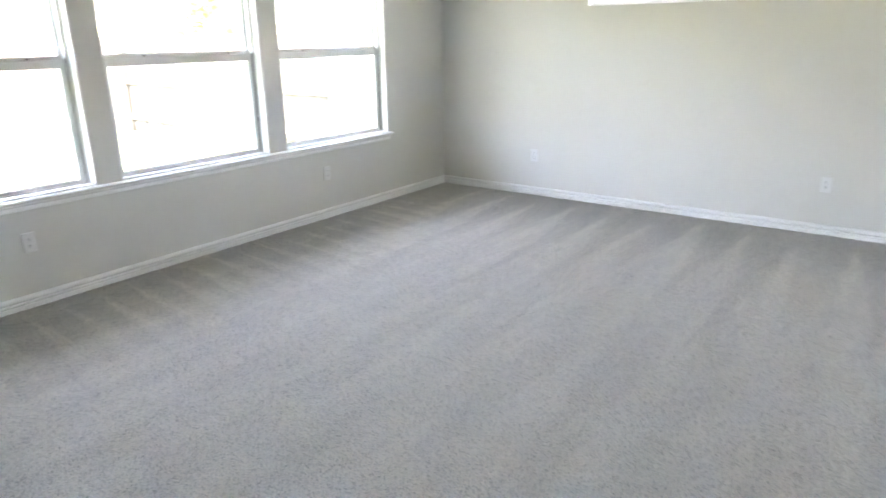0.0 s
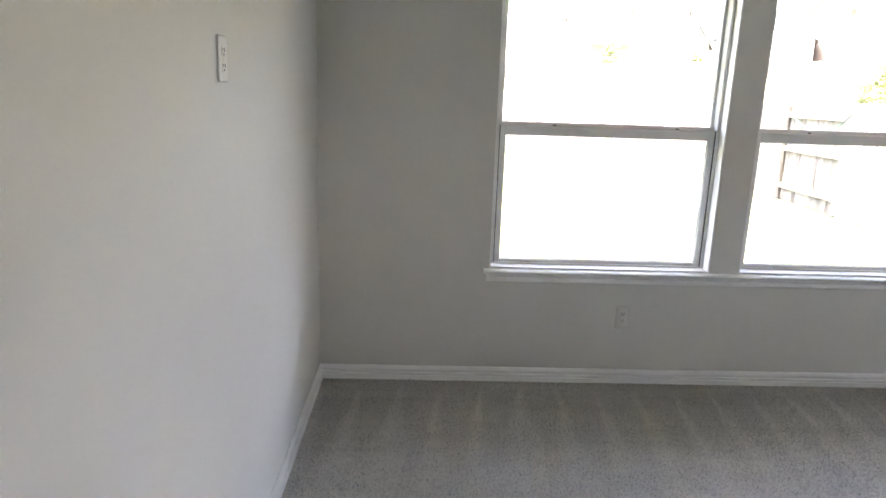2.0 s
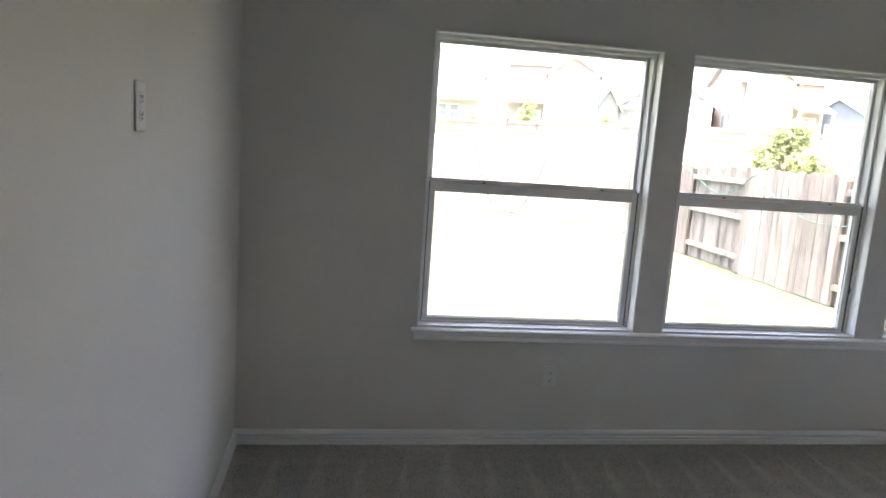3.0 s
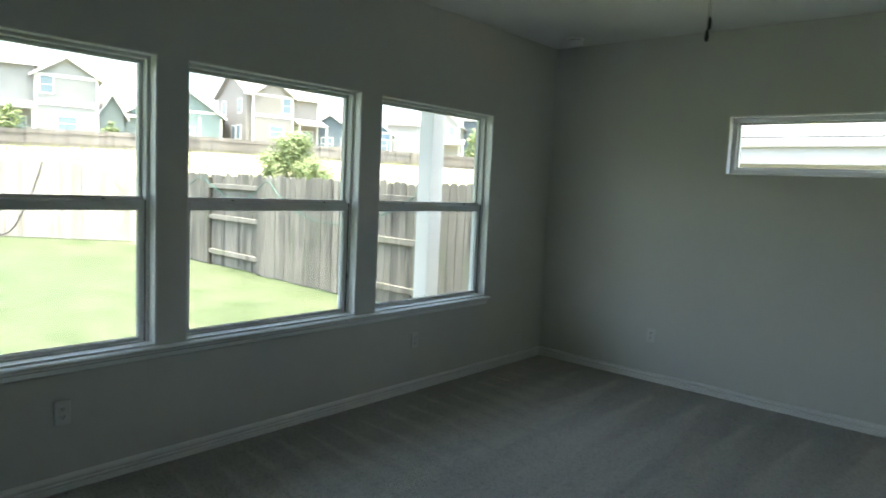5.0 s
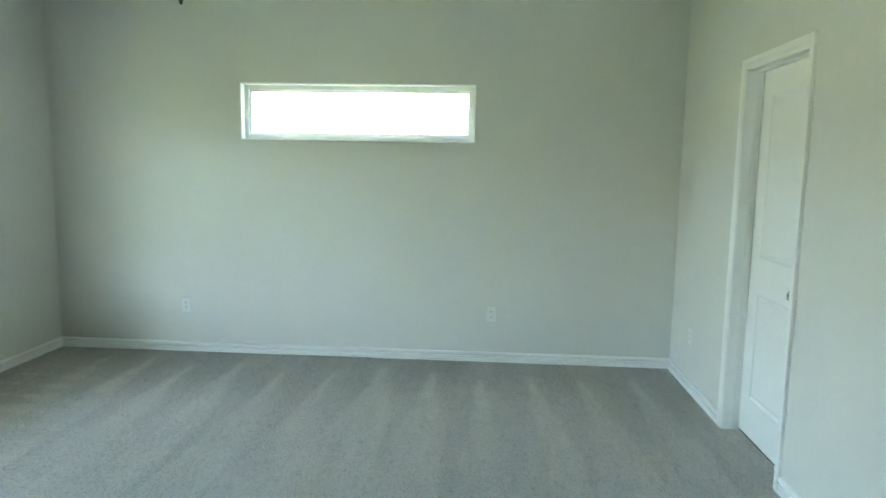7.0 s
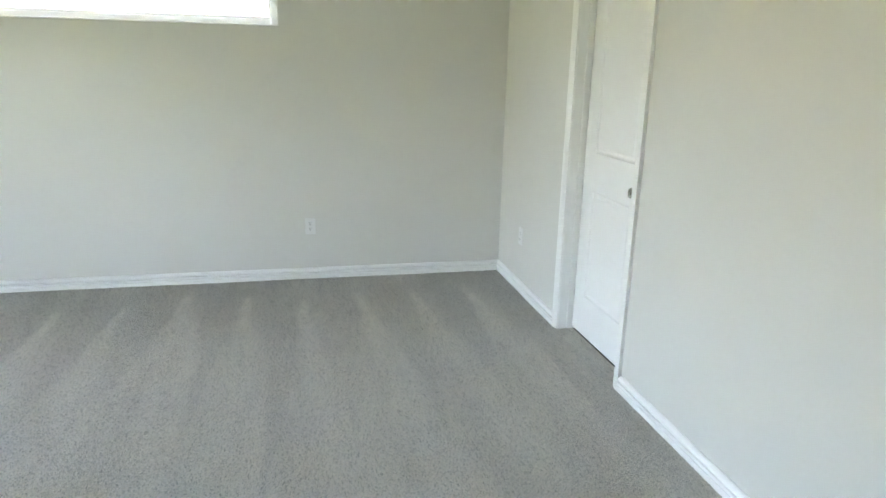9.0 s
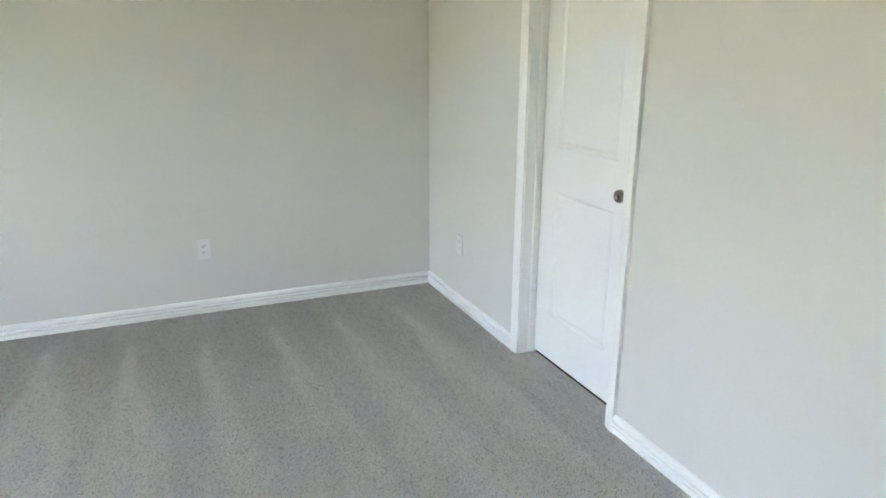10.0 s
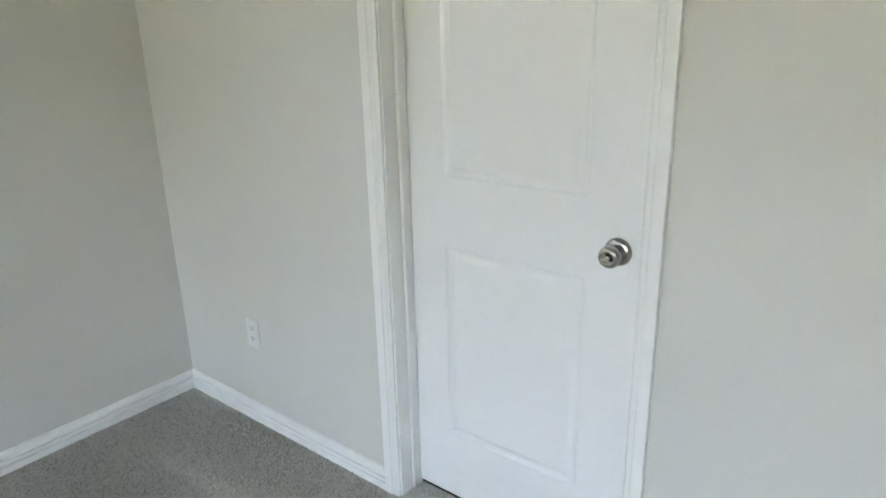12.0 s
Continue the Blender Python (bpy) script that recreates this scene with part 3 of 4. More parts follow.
ot = outlet(pose(0.0005, -4.042, 0.378, 0, 0, -90))
copy_thing(ot, pose(0.0005, -1.685, 0.380, 0, 0, -90))
copy_thing(ot, pose(1.063, -0.0005, 0.380, 0, 0, 180))
copy_thing(ot, pose(3.505, -0.0005, 0.380, 0, 0, 180))
copy_thing(ot, pose(RX - 0.0005, -0.477, 0.380, 0, 0, 90))
tagged(copy_thing(ot, pose(1.57, RY + 0.0005, 1.586)), "white duplex outlet set high on the wall")


def coax_plate(m):
    root = tagged(empty("coax_plate"), "white cover plate with one coaxial socket, low on the wall", "wall plate")
    part("cover_plate", boxed(-0.036, 0.036, 0, 0.0062, -0.058, 0.058, 0.0045, 3), PLASTIC, root)
    part("coax_socket", lathe(bmesh.new(), [(0.0062, 0.005), (0.0062, 0.009), (0.0046, 0.0092), (0.0046, 0.016), (0.0, 0.016)], Matrix.Rotation(radians(-90), 4, "X"), 16), SLOT, root, "dark threaded socket")
    root.matrix_world = m


coax_plate(pose(1.932, RY + 0.0005, 0.388))

# ---- ceiling things ----
sd = tagged(empty("smoke_detector"), "round white smoke detector on the ceiling near the corner", "smoke detector")
sm = Matrix.Translation((0.34, -0.281, CEIL)) @ Matrix.Rotation(radians(180), 4, "X")
part("base", lathe(bmesh.new(), [(0, 0), (0.070, 0), (0.072, 0.004), (0.070, 0.010), (0.060, 0.012), (0, 0.012)], sm, 36), PLASTIC, sd, smooth=True)
part("vent_ring", lathe(bmesh.new(), [(0.056, 0.010), (0.056, 0.018), (0.0, 0.018)], sm, 36), SLOT, sd, "dark slotted ring")
part("cover", lathe(bmesh.new(), [(0.0, 0.017), (0.063, 0.017), (0.064, 0.024), (0.060, 0.040), (0.050, 0.046), (0.0, 0.048)], sm, 36), PLASTIC, sd, smooth=True)

vent = tagged(empty("ceiling_vent"), "white louvred supply register in the ceiling", "vent")
vx, vy, vw, vl = 0.77, -1.61, 0.075, 0.18
part("backing", boxed(vx - vw + 0.01, vx + vw - 0.01, vy - vl + 0.01, vy + vl - 0.01, CEIL - 0.003, CEIL - 0.0005), SLOT, vent)
bm = bmesh.new()
for a, b, c, d in ((vx - vw, vx - vw + 0.022, vy - vl, vy + vl), (vx + vw - 0.022, vx + vw, vy - vl, vy + vl), (vx - vw + 0.022, vx + vw - 0.022, vy - vl, vy - vl + 0.022), (vx - vw + 0.022, vx + vw - 0.022, vy + vl - 0.022, vy + vl)):
    box(bm, a, b, c, d, CEIL - 0.010, CEIL - 0.0035, 0.002)
part("vent_frame", bm, PLASTIC, vent)
for k in range(5):
    x = vx - 0.042 + k * 0.021
    bm = boxed(-0.010, 0.010, vy - vl + 0.022, vy + vl - 0.022, -0.001, 0.001)
    bm.transform(Matrix.Translation((x, 0, CEIL - 0.011)) @ Matrix.Rotation(radians(40 if k > 2 else -40), 4, "Y"))
    part("slat", bm, PLASTIC, vent)

fx, fy = 2.293, -2.575
fan = tagged(empty("ceiling_fan"), "dark ceiling fan with two pull chains ending in black fobs", "ceiling fan")
down = Matrix.Translation((fx, fy, CEIL)) @ Matrix.Rotation(radians(180), 4, "X")
part("canopy", lathe(bmesh.new(), [(0, 0), (0.068, 0), (0.066, 0.02), (0.045, 0.045), (0.016, 0.055), (0, 0.055)], down, 32), FANBLACK, fan, smooth=True)
part("downrod", lathe(bmesh.new(), [(0.013, 0.05), (0.013, 0.16), (0, 0.16)], down, 16), FANBLACK, fan, smooth=True)
part("motor", lathe(bmesh.new(), [(0, 0.15), (0.05, 0.15), (0.10, 0.17), (0.115, 0.20), (0.115, 0.25), (0.09, 0.275), (0.055, 0.285), (0.055, 0.33), (0.045, 0.345), (0, 0.348)], down, 36), FANBLACK, fan, smooth=True)
for k in range(5):
    bm = boxed(0.16, 0.64, -0.062, 0.062, -0.004, 0.004, 0.003)
    box(bm, 0.09, 0.20, -0.02, 0.02, -0.010, -0.004, 0.002)
    bm.transform(Matrix.Translation((fx, fy, CEIL - 0.235)) @ Matrix.Rotation(2 * math.pi * k / 5 + 0.3, 4, "Z") @ Matrix.Rotation(radians(11), 4, "X"))
    part("blade", bm, FANBLACK, fan)
FOB = [(0, 0.0), (0.0022, 0.001), (0.0058, 0.010), (0.0084, 0.024), (0.0080, 0.038), (0.0050, 0.048), (0, 0.050)]
for dx, dy, top in ((0.026, 0.002, 2.194), (0.021, -0.004, 2.149)):
    px, py = fx - 0.015 + dx, fy + dy
    ch = part("pull_chain", tube([(px, py, CEIL - 0.33), (px + 0.001, py, 2.30), (px, py, top)], 0.0011, 6), NICKEL, fan)
    part("fob", lathe(bmesh.new(), FOB, Matrix.Translation((px, py, top)) @ Matrix.Rotation(radians(180), 4, "X"), 16), FANBLACK, ch, "black teardrop fob", True)


# ---- outdoors ----
HN = Vector((-0.966, 0.259))


def ground_height(x, y):
    """Flat yard, a grassy bank behind the fences, level ground where the houses stand."""
    s = x * HN.x + y * HN.y
    k = max(0.0, min(1.0, (s - 19.0) / 32.0))
    fall = max(0.0, min(1.0, (22.0 - y) / 22.0))
    return GROUND + (3.6 - 0.7 * fall) * (k * k * (3 - 2 * k)) ** 0.9


def ground():
    bm = bmesh.new()
    xs = [-900, -400, -200, -120, *range(-90, 31, 2), 60, 150, 400, 900]
    ys = [-900, -400, -150, -60, *range(-30, 71, 2), 100, 200, 400, 900]
    grid = [[bm.verts.new((x, y, ground_height(x, y))) for y in ys] for x in xs]
    for i in range(len(xs) - 1):
        for j in range(len(ys) - 1):
            bm.faces.new((grid[i][j], grid[i + 1][j], grid[i + 1][j + 1], grid[i][j + 1]))
    bmesh.ops.recalc_face_normals(bm, faces=bm.faces)
    if bm.faces[0].normal.z < 0:
        bmesh.ops.reverse_faces(bm, faces=bm.faces)
    return bm


tagged(part("ground", ground(), LAWN, smooth=True), "sunlit green lawn with a dry grassy bank behind the fence", "lawn", kind="structure")


# fences
def board_mesh(h, w=0.1385, t=0.017):
    """One dog-eared fence board, its foot at the origin."""
    bm = bmesh.new()
    c = 0.028
    prof = [(-w / 2, 0), (w / 2, 0), (w / 2, h - c), (w / 2 - c, h), (-w / 2 + c, h), (-w / 2, h - c)]
    front = [bm.verts.new((x, 0, z)) for x, z in prof]
    back = [bm.verts.new((x, t, z)) for x, z in prof]
    bm.faces.new(front)
    bm.faces.new(back[::-1])
    for k in range(6):
        bm.faces.new((front[k], back[k], back[(k + 1) % 6], front[(k + 1) % 6]))
    bmesh.ops.recalc_face_normals(bm, faces=bm.faces)
    return mesh_of(bm, "fence_board")


def fence(name, start, end, bays, wood, height, label):
    """A board fence from start to end; bays (from, to, flipped) along it: a flipped bay shows its rails and posts on the near side."""
    root = tagged(empty(name), label, "fence")
    s, e = Vector((*start, 0)), Vector((*end, 0))
    way = (e - s).normalized()
    yaw = math.atan2(way.y, way.x)
    rnd = random.Random(len(bays) * 7 + 3)
    meshes = [board_mesh(height + d) for d in (-0.02, 0.0, 0.015)]
    for me in meshes:
        me.materials.append(wood)
    for a, b, flipped in bays:
        n = max(1, int((b - a) / 0.143))
        for k in range(n):
            u = a + (k + 0.5) * (b - a) / n
            p = s + way * u
            z = ground_height(p.x, p.y) + 0.02 + rnd.uniform(-0.012, 0.012)
            side = 0.045 if flipped else -0.030
            m = Matrix.Translation((p.x, p.y, z)) @ Matrix.Rotation(yaw, 4, "Z") @ Matrix.Translation((0, side + rnd.uniform(-0.006, 0.006), 0)) @ Matrix.Rotation(radians(rnd.uniform(-0.2, 0.2)), 4, "Y")
            ob = part("fence_board", meshes[rnd.randrange(3)], None, root)
            ob.matrix_world = m
        for zr in (0.28, 0.98, height - 0.22):
            p0, p1 = s + way * a, s + way * b
            bm = boxed(0, b - a, -0.012, 0.044, zr - 0.045, zr + 0.045, 0.004, 1)
            g = ground_height(*((p0 + p1) / 2).xy)
            bm.transform(Matrix.Translation((p0.x, p0.y, g)) @ Matrix.Rotation(yaw, 4, "Z"))
            part("rail", bm, wood, root)
        for u in (a, b):
            p = s + way * u
            bm = boxed(-0.045, 0.045, -0.0115, 0.078, -0.1, height - 0.05, 0.004, 1)
            bm.transform(Matrix.Translation((p.x, p.y, ground_height(p.x, p.y))) @ Matrix.Rotation(yaw, 4, "Z"))
            part("post", bm, wood, root)
    return root


FY = 1.45
fence("side_fence", (-13.2, FY + 0.5), (1.2, FY - 0.04), [(0.6, 1.9, False), (1.9, 3.97, False), (3.97, 5.87, True), (5.87, 8.30, False), (8.30, 10.4, True), (10.4, 12.6, False), (12.6, 14.4, False)], FENCEWOOD, 1.82,
      "weathered grey board fence, some bays showing rails")
fence("back_fence", (-26.0, -9.4), (-13.25, 2.98), [(k * 2.22, (k + 1) * 2.22, False) for k in range(8)], FENCEPALE, 1.95, "pale board fence behind the lawn")


def far_fence(points):
    """The brown fence on the bank: bays of boards between posts."""
    root = tagged(empty("bank_fence"), "weathered brown board fence on top of the bank", "fence")
    rnd = random.Random(11)
    for (x0, y0), (x1, y1) in zip(points, points[1:]):
        s, e = Vector((x0, y0, 0)), Vector((x1, y1, 0))
        n = max(1, round((e - s).length / 2.4))
        yaw = math.atan2(y1 - y0, x1 - x0)
        for k in range(n):
            p, q = s.lerp(e, k / n), s.lerp(e, (k + 1) / n)
            g0, length = ground_height(*p.lerp(q, 0.5).xy), (q - p).length
            bm = bmesh.new()
            m = Matrix.Translation((p.x, p.y, g0)) @ Matrix.Rotation(yaw, 4, "Z")
            for j in range(14):
                h = 1.22 + rnd.uniform(-0.03, 0.03)
                box(bm, j * length / 14 + 0.006, (j + 1) * length / 14 - 0.006, -0.01, 0.01, 0.0, h)
            box(bm, 0, length, -0.05, -0.012, 0.25, 0.33)
            box(bm, 0, length, -0.05, -0.012, 0.93, 1.01)
            bm.transform(m)
            tagged(part("fence_panel", bm, FENCEBROWN, root), kind="stuff")
            bm = boxed(-0.05, 0.05, -0.08, 0.0, -0.1, 1.34)
            bm.transform(m)
            part("post", bm, FENCEBROWN, root)


far_fence([(-54.5, -8), (-51.2, 3), (-48, 15), (-44.6, 28), (-41, 40), (-35, 54)])


def swag(points, n=10):
    """A smooth hanging line through points."""
    p = [Vector(q) for q in points]
    out = []
    for k in range(len(p) - 1):
        a, b, c, d = p[max(k - 1, 0)], p[k], p[k + 1], p[min(k + 2, len(p) - 1)]
        for j in range(n):
            t = j / n
            out.append(0.5 * ((2 * b) + (c - a) * t + (2 * a - 5 * b + 4 * c - d) * t * t + (3 * b - a - 3 * c + d) * t ** 3))
    return out + [p[-1]]


HOSE_HANG = [(-10.3, 1.20), (-9.87, 1.33), (-9.45, 1.45), (-8.89, 1.27), (-8.5, 1.13), (-7.95, 1.05), (-7.4, 1.20), (-6.95, 1.44), (-6.56, 1.21), (-6.03, 0.98), (-5.51, 0.85), (-5.11, 0.83), (-4.77, 0.85), (-3.86, 1.03), (-3.3, 1.25), (-2.95, 1.5)]
hose_line = [(x, FY + 0.5 - 0.0375 * (x + 13.2), z) for x, z in HOSE_HANG]
tagged(part("garden_hose", tube([(x, y - 0.075, z) for x, y, z in swag(hose_line)], 0.0085, 6), HOSE, smooth=True), "green garden hose draped in loops along the fence", "hose")
BS, BE = Vector((-18.9, -2.5, 0)), Vector((-14.0, 2.25, 0))
bn = Vector((0.70, -0.72, 0)) * 0.12
LOOP = [(0.312, 1.97), (0.339, 1.33), (0.383, 0.63), (0.43, 0.20), (0.501, 0.03), (0.568, 0.15), (0.616, 0.65), (0.658, 1.29), (0.69, 1.95)]
DROP = [(0.131, 1.97), (0.129, 1.5), (0.125, 1.1), (0.127, 0.35)]
SWAG = [(0.886, 1.95), (0.935, 1.6), (0.985, 1.30), (1.036, 1.43), (1.076, 1.92)]
for pts, thick, label in ((LOOP, 0.020, "dark cable hanging in a slack loop on the fence"), (DROP, 0.010, "thin dark cable hanging straight down the fence"), (SWAG, 0.009, "thin dark cable hanging in a shallow loop on the fence")):
    tagged(part("hanging_cable", tube(swag([(*((BS.lerp(BE, u) + bn).xy), GROUND + z) for u, z in pts]), thick, 6), CORD, smooth=True), label, "cable")

plug_at = BS.lerp(BE, 0.124) + bn
tagged(part("cable_connector", boxed(plug_at.x - 0.07, plug_at.x + 0.07, plug_at.y - 0.07, plug_at.y + 0.07, GROUND + 1.06, GROUND + 1.18, 0.02), Mat("pale_teal_plastic", (0.20, 0.34, 0.36), 0.5).m), "small pale teal connector on the hanging cable", "connector")

# the patio cover outside the windows, on white square posts
patio = tagged(empty("patio_cover"), "white patio cover on square posts along the window wall", "patio cover")
post_paint = paint("white_exterior_paint", (0.58, 0.565, 0.54), 0.5, 0.03, 0.08, 2, 30)
py0, py1, pxo = RY - 0.3, 0.55, -1.98
for px, py in ((-1.86, 0.42), (-1.86, RY - 0.15)):
    part("post", boxed(px - 0.10, px + 0.10, py - 0.10, py + 0.10, GROUND - 0.05, 2.70, 0.006), post_paint, patio)
    part("base_trim", boxed(px - 0.118, px + 0.118, py - 0.118, py + 0.118, GROUND - 0.05, GROUND + 0.16, 0.006), post_paint, patio)
part("beam", boxed(-1.96, -1.76, py0, py1, 2.705, 2.88, 0.005), post_paint, patio)
part("soffit", boxed(pxo, -T - 0.004, py0, py1, 2.882, 2.895), post_paint, patio)


# ---- houses on the bank ----
def far_window(root, u, y, z, w, h, trim):
    win = part("window", ring_y(y - 0.06, y + 0.02, u - w / 2 - 0.1, u + w / 2 + 0.1, z - h / 2 - 0.1, z + h / 2 + 0.1, 0.1, 0), trim, root)
    part("pane", boxed(u - w / 2, u + w / 2, y - 0.03, y + 0.01, z - h / 2, z + h / 2), SKYTINT_GLASS, win)
    part("glazing_bar", boxed(u - w / 2, u + w / 2, y - 0.05, y - 0.032, z - 0.03, z + 0.03), trim, win)


def gable_block(root, u0, u1, y0, y1, base, eave, peak, wall_m, roof_m, trim, along):
    """A block with a gable roof. along "u": ridge beside the front; "y": gable faces the front."""
    bm = boxed(u0, u1, y0, y1, base - 0.6, eave)
    mid = (u0 + u1) / 2 if along == "y" else (y0 + y1) / 2
    ends = [[(u0, y, eave), (u1, y, eave), (mid, y, peak)] for y in (y0, y1)] if along == "y" else [[(u, y0, eave), (u, y1, eave), (u, mid, peak)] for u in (u0, u1)]
    rows = [[bm.verts.new(p) for p in t] for t in ends]
    bm.faces.new(rows[0])
    bm.faces.new(rows[1][::-1])
    for k in range(3):
        bm.faces.new((rows[0][k], rows[1][k], rows[1][(k + 1) % 3], rows[0][(k + 1) % 3]))
    bmesh.ops.recalc_face_normals(bm, faces=bm.faces)
    part("wall", bm, wall_m, root)
    o, t = 0.4, 0.16
    half = (u1 - u0) / 2 if along == "y" else (y1 - y0) / 2
    slope = (peak - eave) / half
    for sgn in (-1, 1):
        def at(r, v, sgn=sgn):
            return ((mid + sgn * r, v) if along == "y" else (v, mid + sgn * r))
        v0, v1 = (y0 - o, y1 + o) if along == "y" else (u0 - o, u1 + o)
        bm = bmesh.new()
        pts = []
        for lift in (0.0, t):
            for r, v in ((0, v0), (half + o, v0), (half + o, v1), (0, v1)):
                x, y = at(r, v)
                pts.append(bm.verts.new((x, y, peak - slope * r + 0.03 + lift)))
        for f in ((0, 1, 2, 3), (7, 6, 5, 4), (0, 4, 5, 1), (1, 5, 6, 2), (2, 6, 7, 3), (3, 7, 4, 0)):
            bm.faces.new([pts[k] for k in f])
        bmesh.ops.recalc_face_normals(bm, faces=bm.faces)
        rf = part("roof", bm, roof_m, root)
        bm = bmesh.new()
        ends2 = [v0 - 0.02, v0 + 0.03] if along == "y" else None
        if ends2:
            q = []
            for v in ends2:
                for r, dz in ((0, 0.02), (half + o, 0.02), (half + o, 0.2), (0, 0.2)):
                    x, y = at(r, v)
                    q.append(bm.verts.new((x, y, peak - slope * r - 0.06 + dz)))
            for f in ((0, 1, 2, 3), (7, 6, 5, 4), (0, 4, 5, 1), (1, 5, 6, 2), (2, 6, 7, 3), (3, 7, 4, 0)):
                bm.faces.new([q[k] for k in f])
            bmesh.ops.recalc_face_normals(bm, faces=bm.faces)
            part("rake_board", bm, trim, rf)
        else:
            bm.free()
            if sgn < 0:
                part("fascia", boxed(u0 - o, u1 + o, y0 - o - 0.05, y0 - o + 0.0, eave - slope * o - 0.02, eave - slope * o + 0.2), trim, rf)


def roof_vent(root, u, y, z):
    """A short vent pipe with a cap on a far roof."""
    bm = boxed(u - 0.10, u + 0.10, y - 0.10, y + 0.10, z - 0.5, z + 0.30, 0.02, 1)
    box(bm, u - 0.16, u + 0.16, y - 0.16, y + 0.16, z + 0.30, z + 0.38, 0.02, 1)
    part("roof_vent", bm, CORD, root, "small dark roof vent")


EYE0 = Vector((3.4, -5.0))
ROOFS = [shingles("pale_roof_shingle", (0.24, 0.225, 0.21)), shingles("grey_roof_shingle", (0.17, 0.165, 0.16))]
FARTRIM = paint("white_house_trim", (0.60, 0.60, 0.59), 0.6)


def house(label, colour, where, far, turn, roof_m, blocks, windows, bands=(), corners=()):
    """A house whose front centre lies in the direction of where, far times as far off, turned by turn degrees from facing the yard."""
    p = EYE0 + (Vector(where) - EYE0) * far
    d = (p - EYE0).normalized()
    root = tagged(empty("house"), label, "house")
    mat_wall = siding("siding_" + label.split()[0] + label.split()[1], tuple(0.78 * c for c in colour))
    g = ground_height(p.x, p.y)
    for b in blocks:
        gable_block(root, *b[:4], g - 0.2, b[4], b[5], mat_wall, roof_m, FARTRIM, b[6])
    for w in windows:
        far_window(root, *w, FARTRIM)
    for u0, u1, y, z, h in bands:
        part("trim_band", boxed(u0, u1, y - 0.06, y - 0.005, z - h / 2, z + h / 2), FARTRIM, root)
    for u, y, z1 in corners:
        part("corner_board", boxed(u - 0.1, u + 0.1, y - 0.05, y - 0.004, g - 0.2, z1), FARTRIM, root)
    root.matrix_world = Matrix.Translation((p.x, p.y, 0)) @ Matrix.Rotation(math.atan2(d.y, d.x) - math.pi / 2 + radians(turn), 4, "Z")
    return root


def lean_to(root, u0, u1, y, z, deep, roof_m):
    """A shallow porch roof on posts before a front wall."""
    bm = boxed(u0, u1, -deep, 0, -0.07, 0.07)
    for v in bm.verts:
        v.co.z += (v.co.y + deep) * 0.4
    bm.transform(Matrix.Translation((0, y - 0.006, z)))
    ob = part("porch_roof", bm, roof_m)
    ob.parent = root
    for u in (u0 + 0.15, u1 - 0.15):
        q = part("porch_post", boxed(u - 0.09, u + 0.09, y - deep + 0.1, y - deep + 0.28, 2.3, z - 0.05), FARTRIM)
        q.parent = root


h = house("pale blue two-storey house with a gable", (0.37, 0.41, 0.44), (-51.2, 2.6), 1.2, 0, ROOFS[0], [(-3.9, 3.9, 0, 9, 8.7, 11.2, "y")],
          [(0.25, 0, 8.0, 0.9, 1.25), (3.0, 0, 7.9, 0.9, 1.25), (0.0, 0, 5.1, 0.8, 1.2), (1.2, 0, 5.1, 0.8, 1.2), (-2.4, 0, 8.0, 0.9, 1.25)], [(-3.9, 3.9, 0, 6.7, 0.5), (-3.9, 3.9, 0, 8.75, 0.28)], [(3.85, 0, 8.7), (-3.85, 0, 8.7)])
lean_to(h, -1.5, 3.9, 0, 6.2, 1.6, ROOFS[0])
roof_vent(h, 1.4, 5.5, 10.4)
roof_vent(h, 2.6, 4.2, 9.6)
h = house("pale grey two-storey house with a gabled wing", (0.31, 0.31, 0.31), (-49.2, 11.1), 1.2, 0, ROOFS[0], [(-4.35, -0.4, 0.5, 9, 10.1, 12.0, "u"), (-0.35, 4.35, 0, 9, 9.3, 10.8, "y")],
          [(0.5, 0, 8.45, 0.9, 1.3), (2.0, 0, 5.3, 1.4, 1.1), (-1.7, 0.5, 5.0, 1.3, 1.3)], [(-0.35, 4.35, 0, 7.0, 0.45), (-0.35, 4.35, 0, 9.25, 0.28)], [(-0.3, 0, 9.4), (4.3, 0, 9.4), (-4.3, 0.5, 10.1)])
lean_to(h, -4.4, -0.35, 0.5, 6.3, 1.6, ROOFS[0])
for u, z in ((-3.2, 10.9), (-1.5, 10.9), (-0.8, 10.7)):
    roof_vent(h, u, 2.6, z)
house("small teal house with a pale roof", (0.21, 0.25, 0.25), (-47.3, 16.4), 1.26, 12, ROOFS[0], [(-2.6, 4.0, 0, 8, 6.7, 8.5, "u"), (-2.6, -0.6, -0.8, 4, 6.7, 8.3, "y")],
      [(2.0, 0, 5.5, 0.9, 1.1), (3.3, 0, 5.5, 0.6, 1.1)], [], [(3.95, 0, 6.7)])
h = house("teal house with a broad front gable", (0.22, 0.285, 0.285), (-48.4, 20.7), 1.2, 0, ROOFS[1], [(-4.1, 4.1, 0, 9, 7.2, 10.1, "y")],
          [(-0.2, 0, 5.3, 0.9, 1.3), (1.0, 0, 5.3, 0.9, 1.3)], [(-4.1, 4.1, 0, 7.5, 0.25)], [(2.0, 0, 7.0), (4.0, 0, 7.0)])
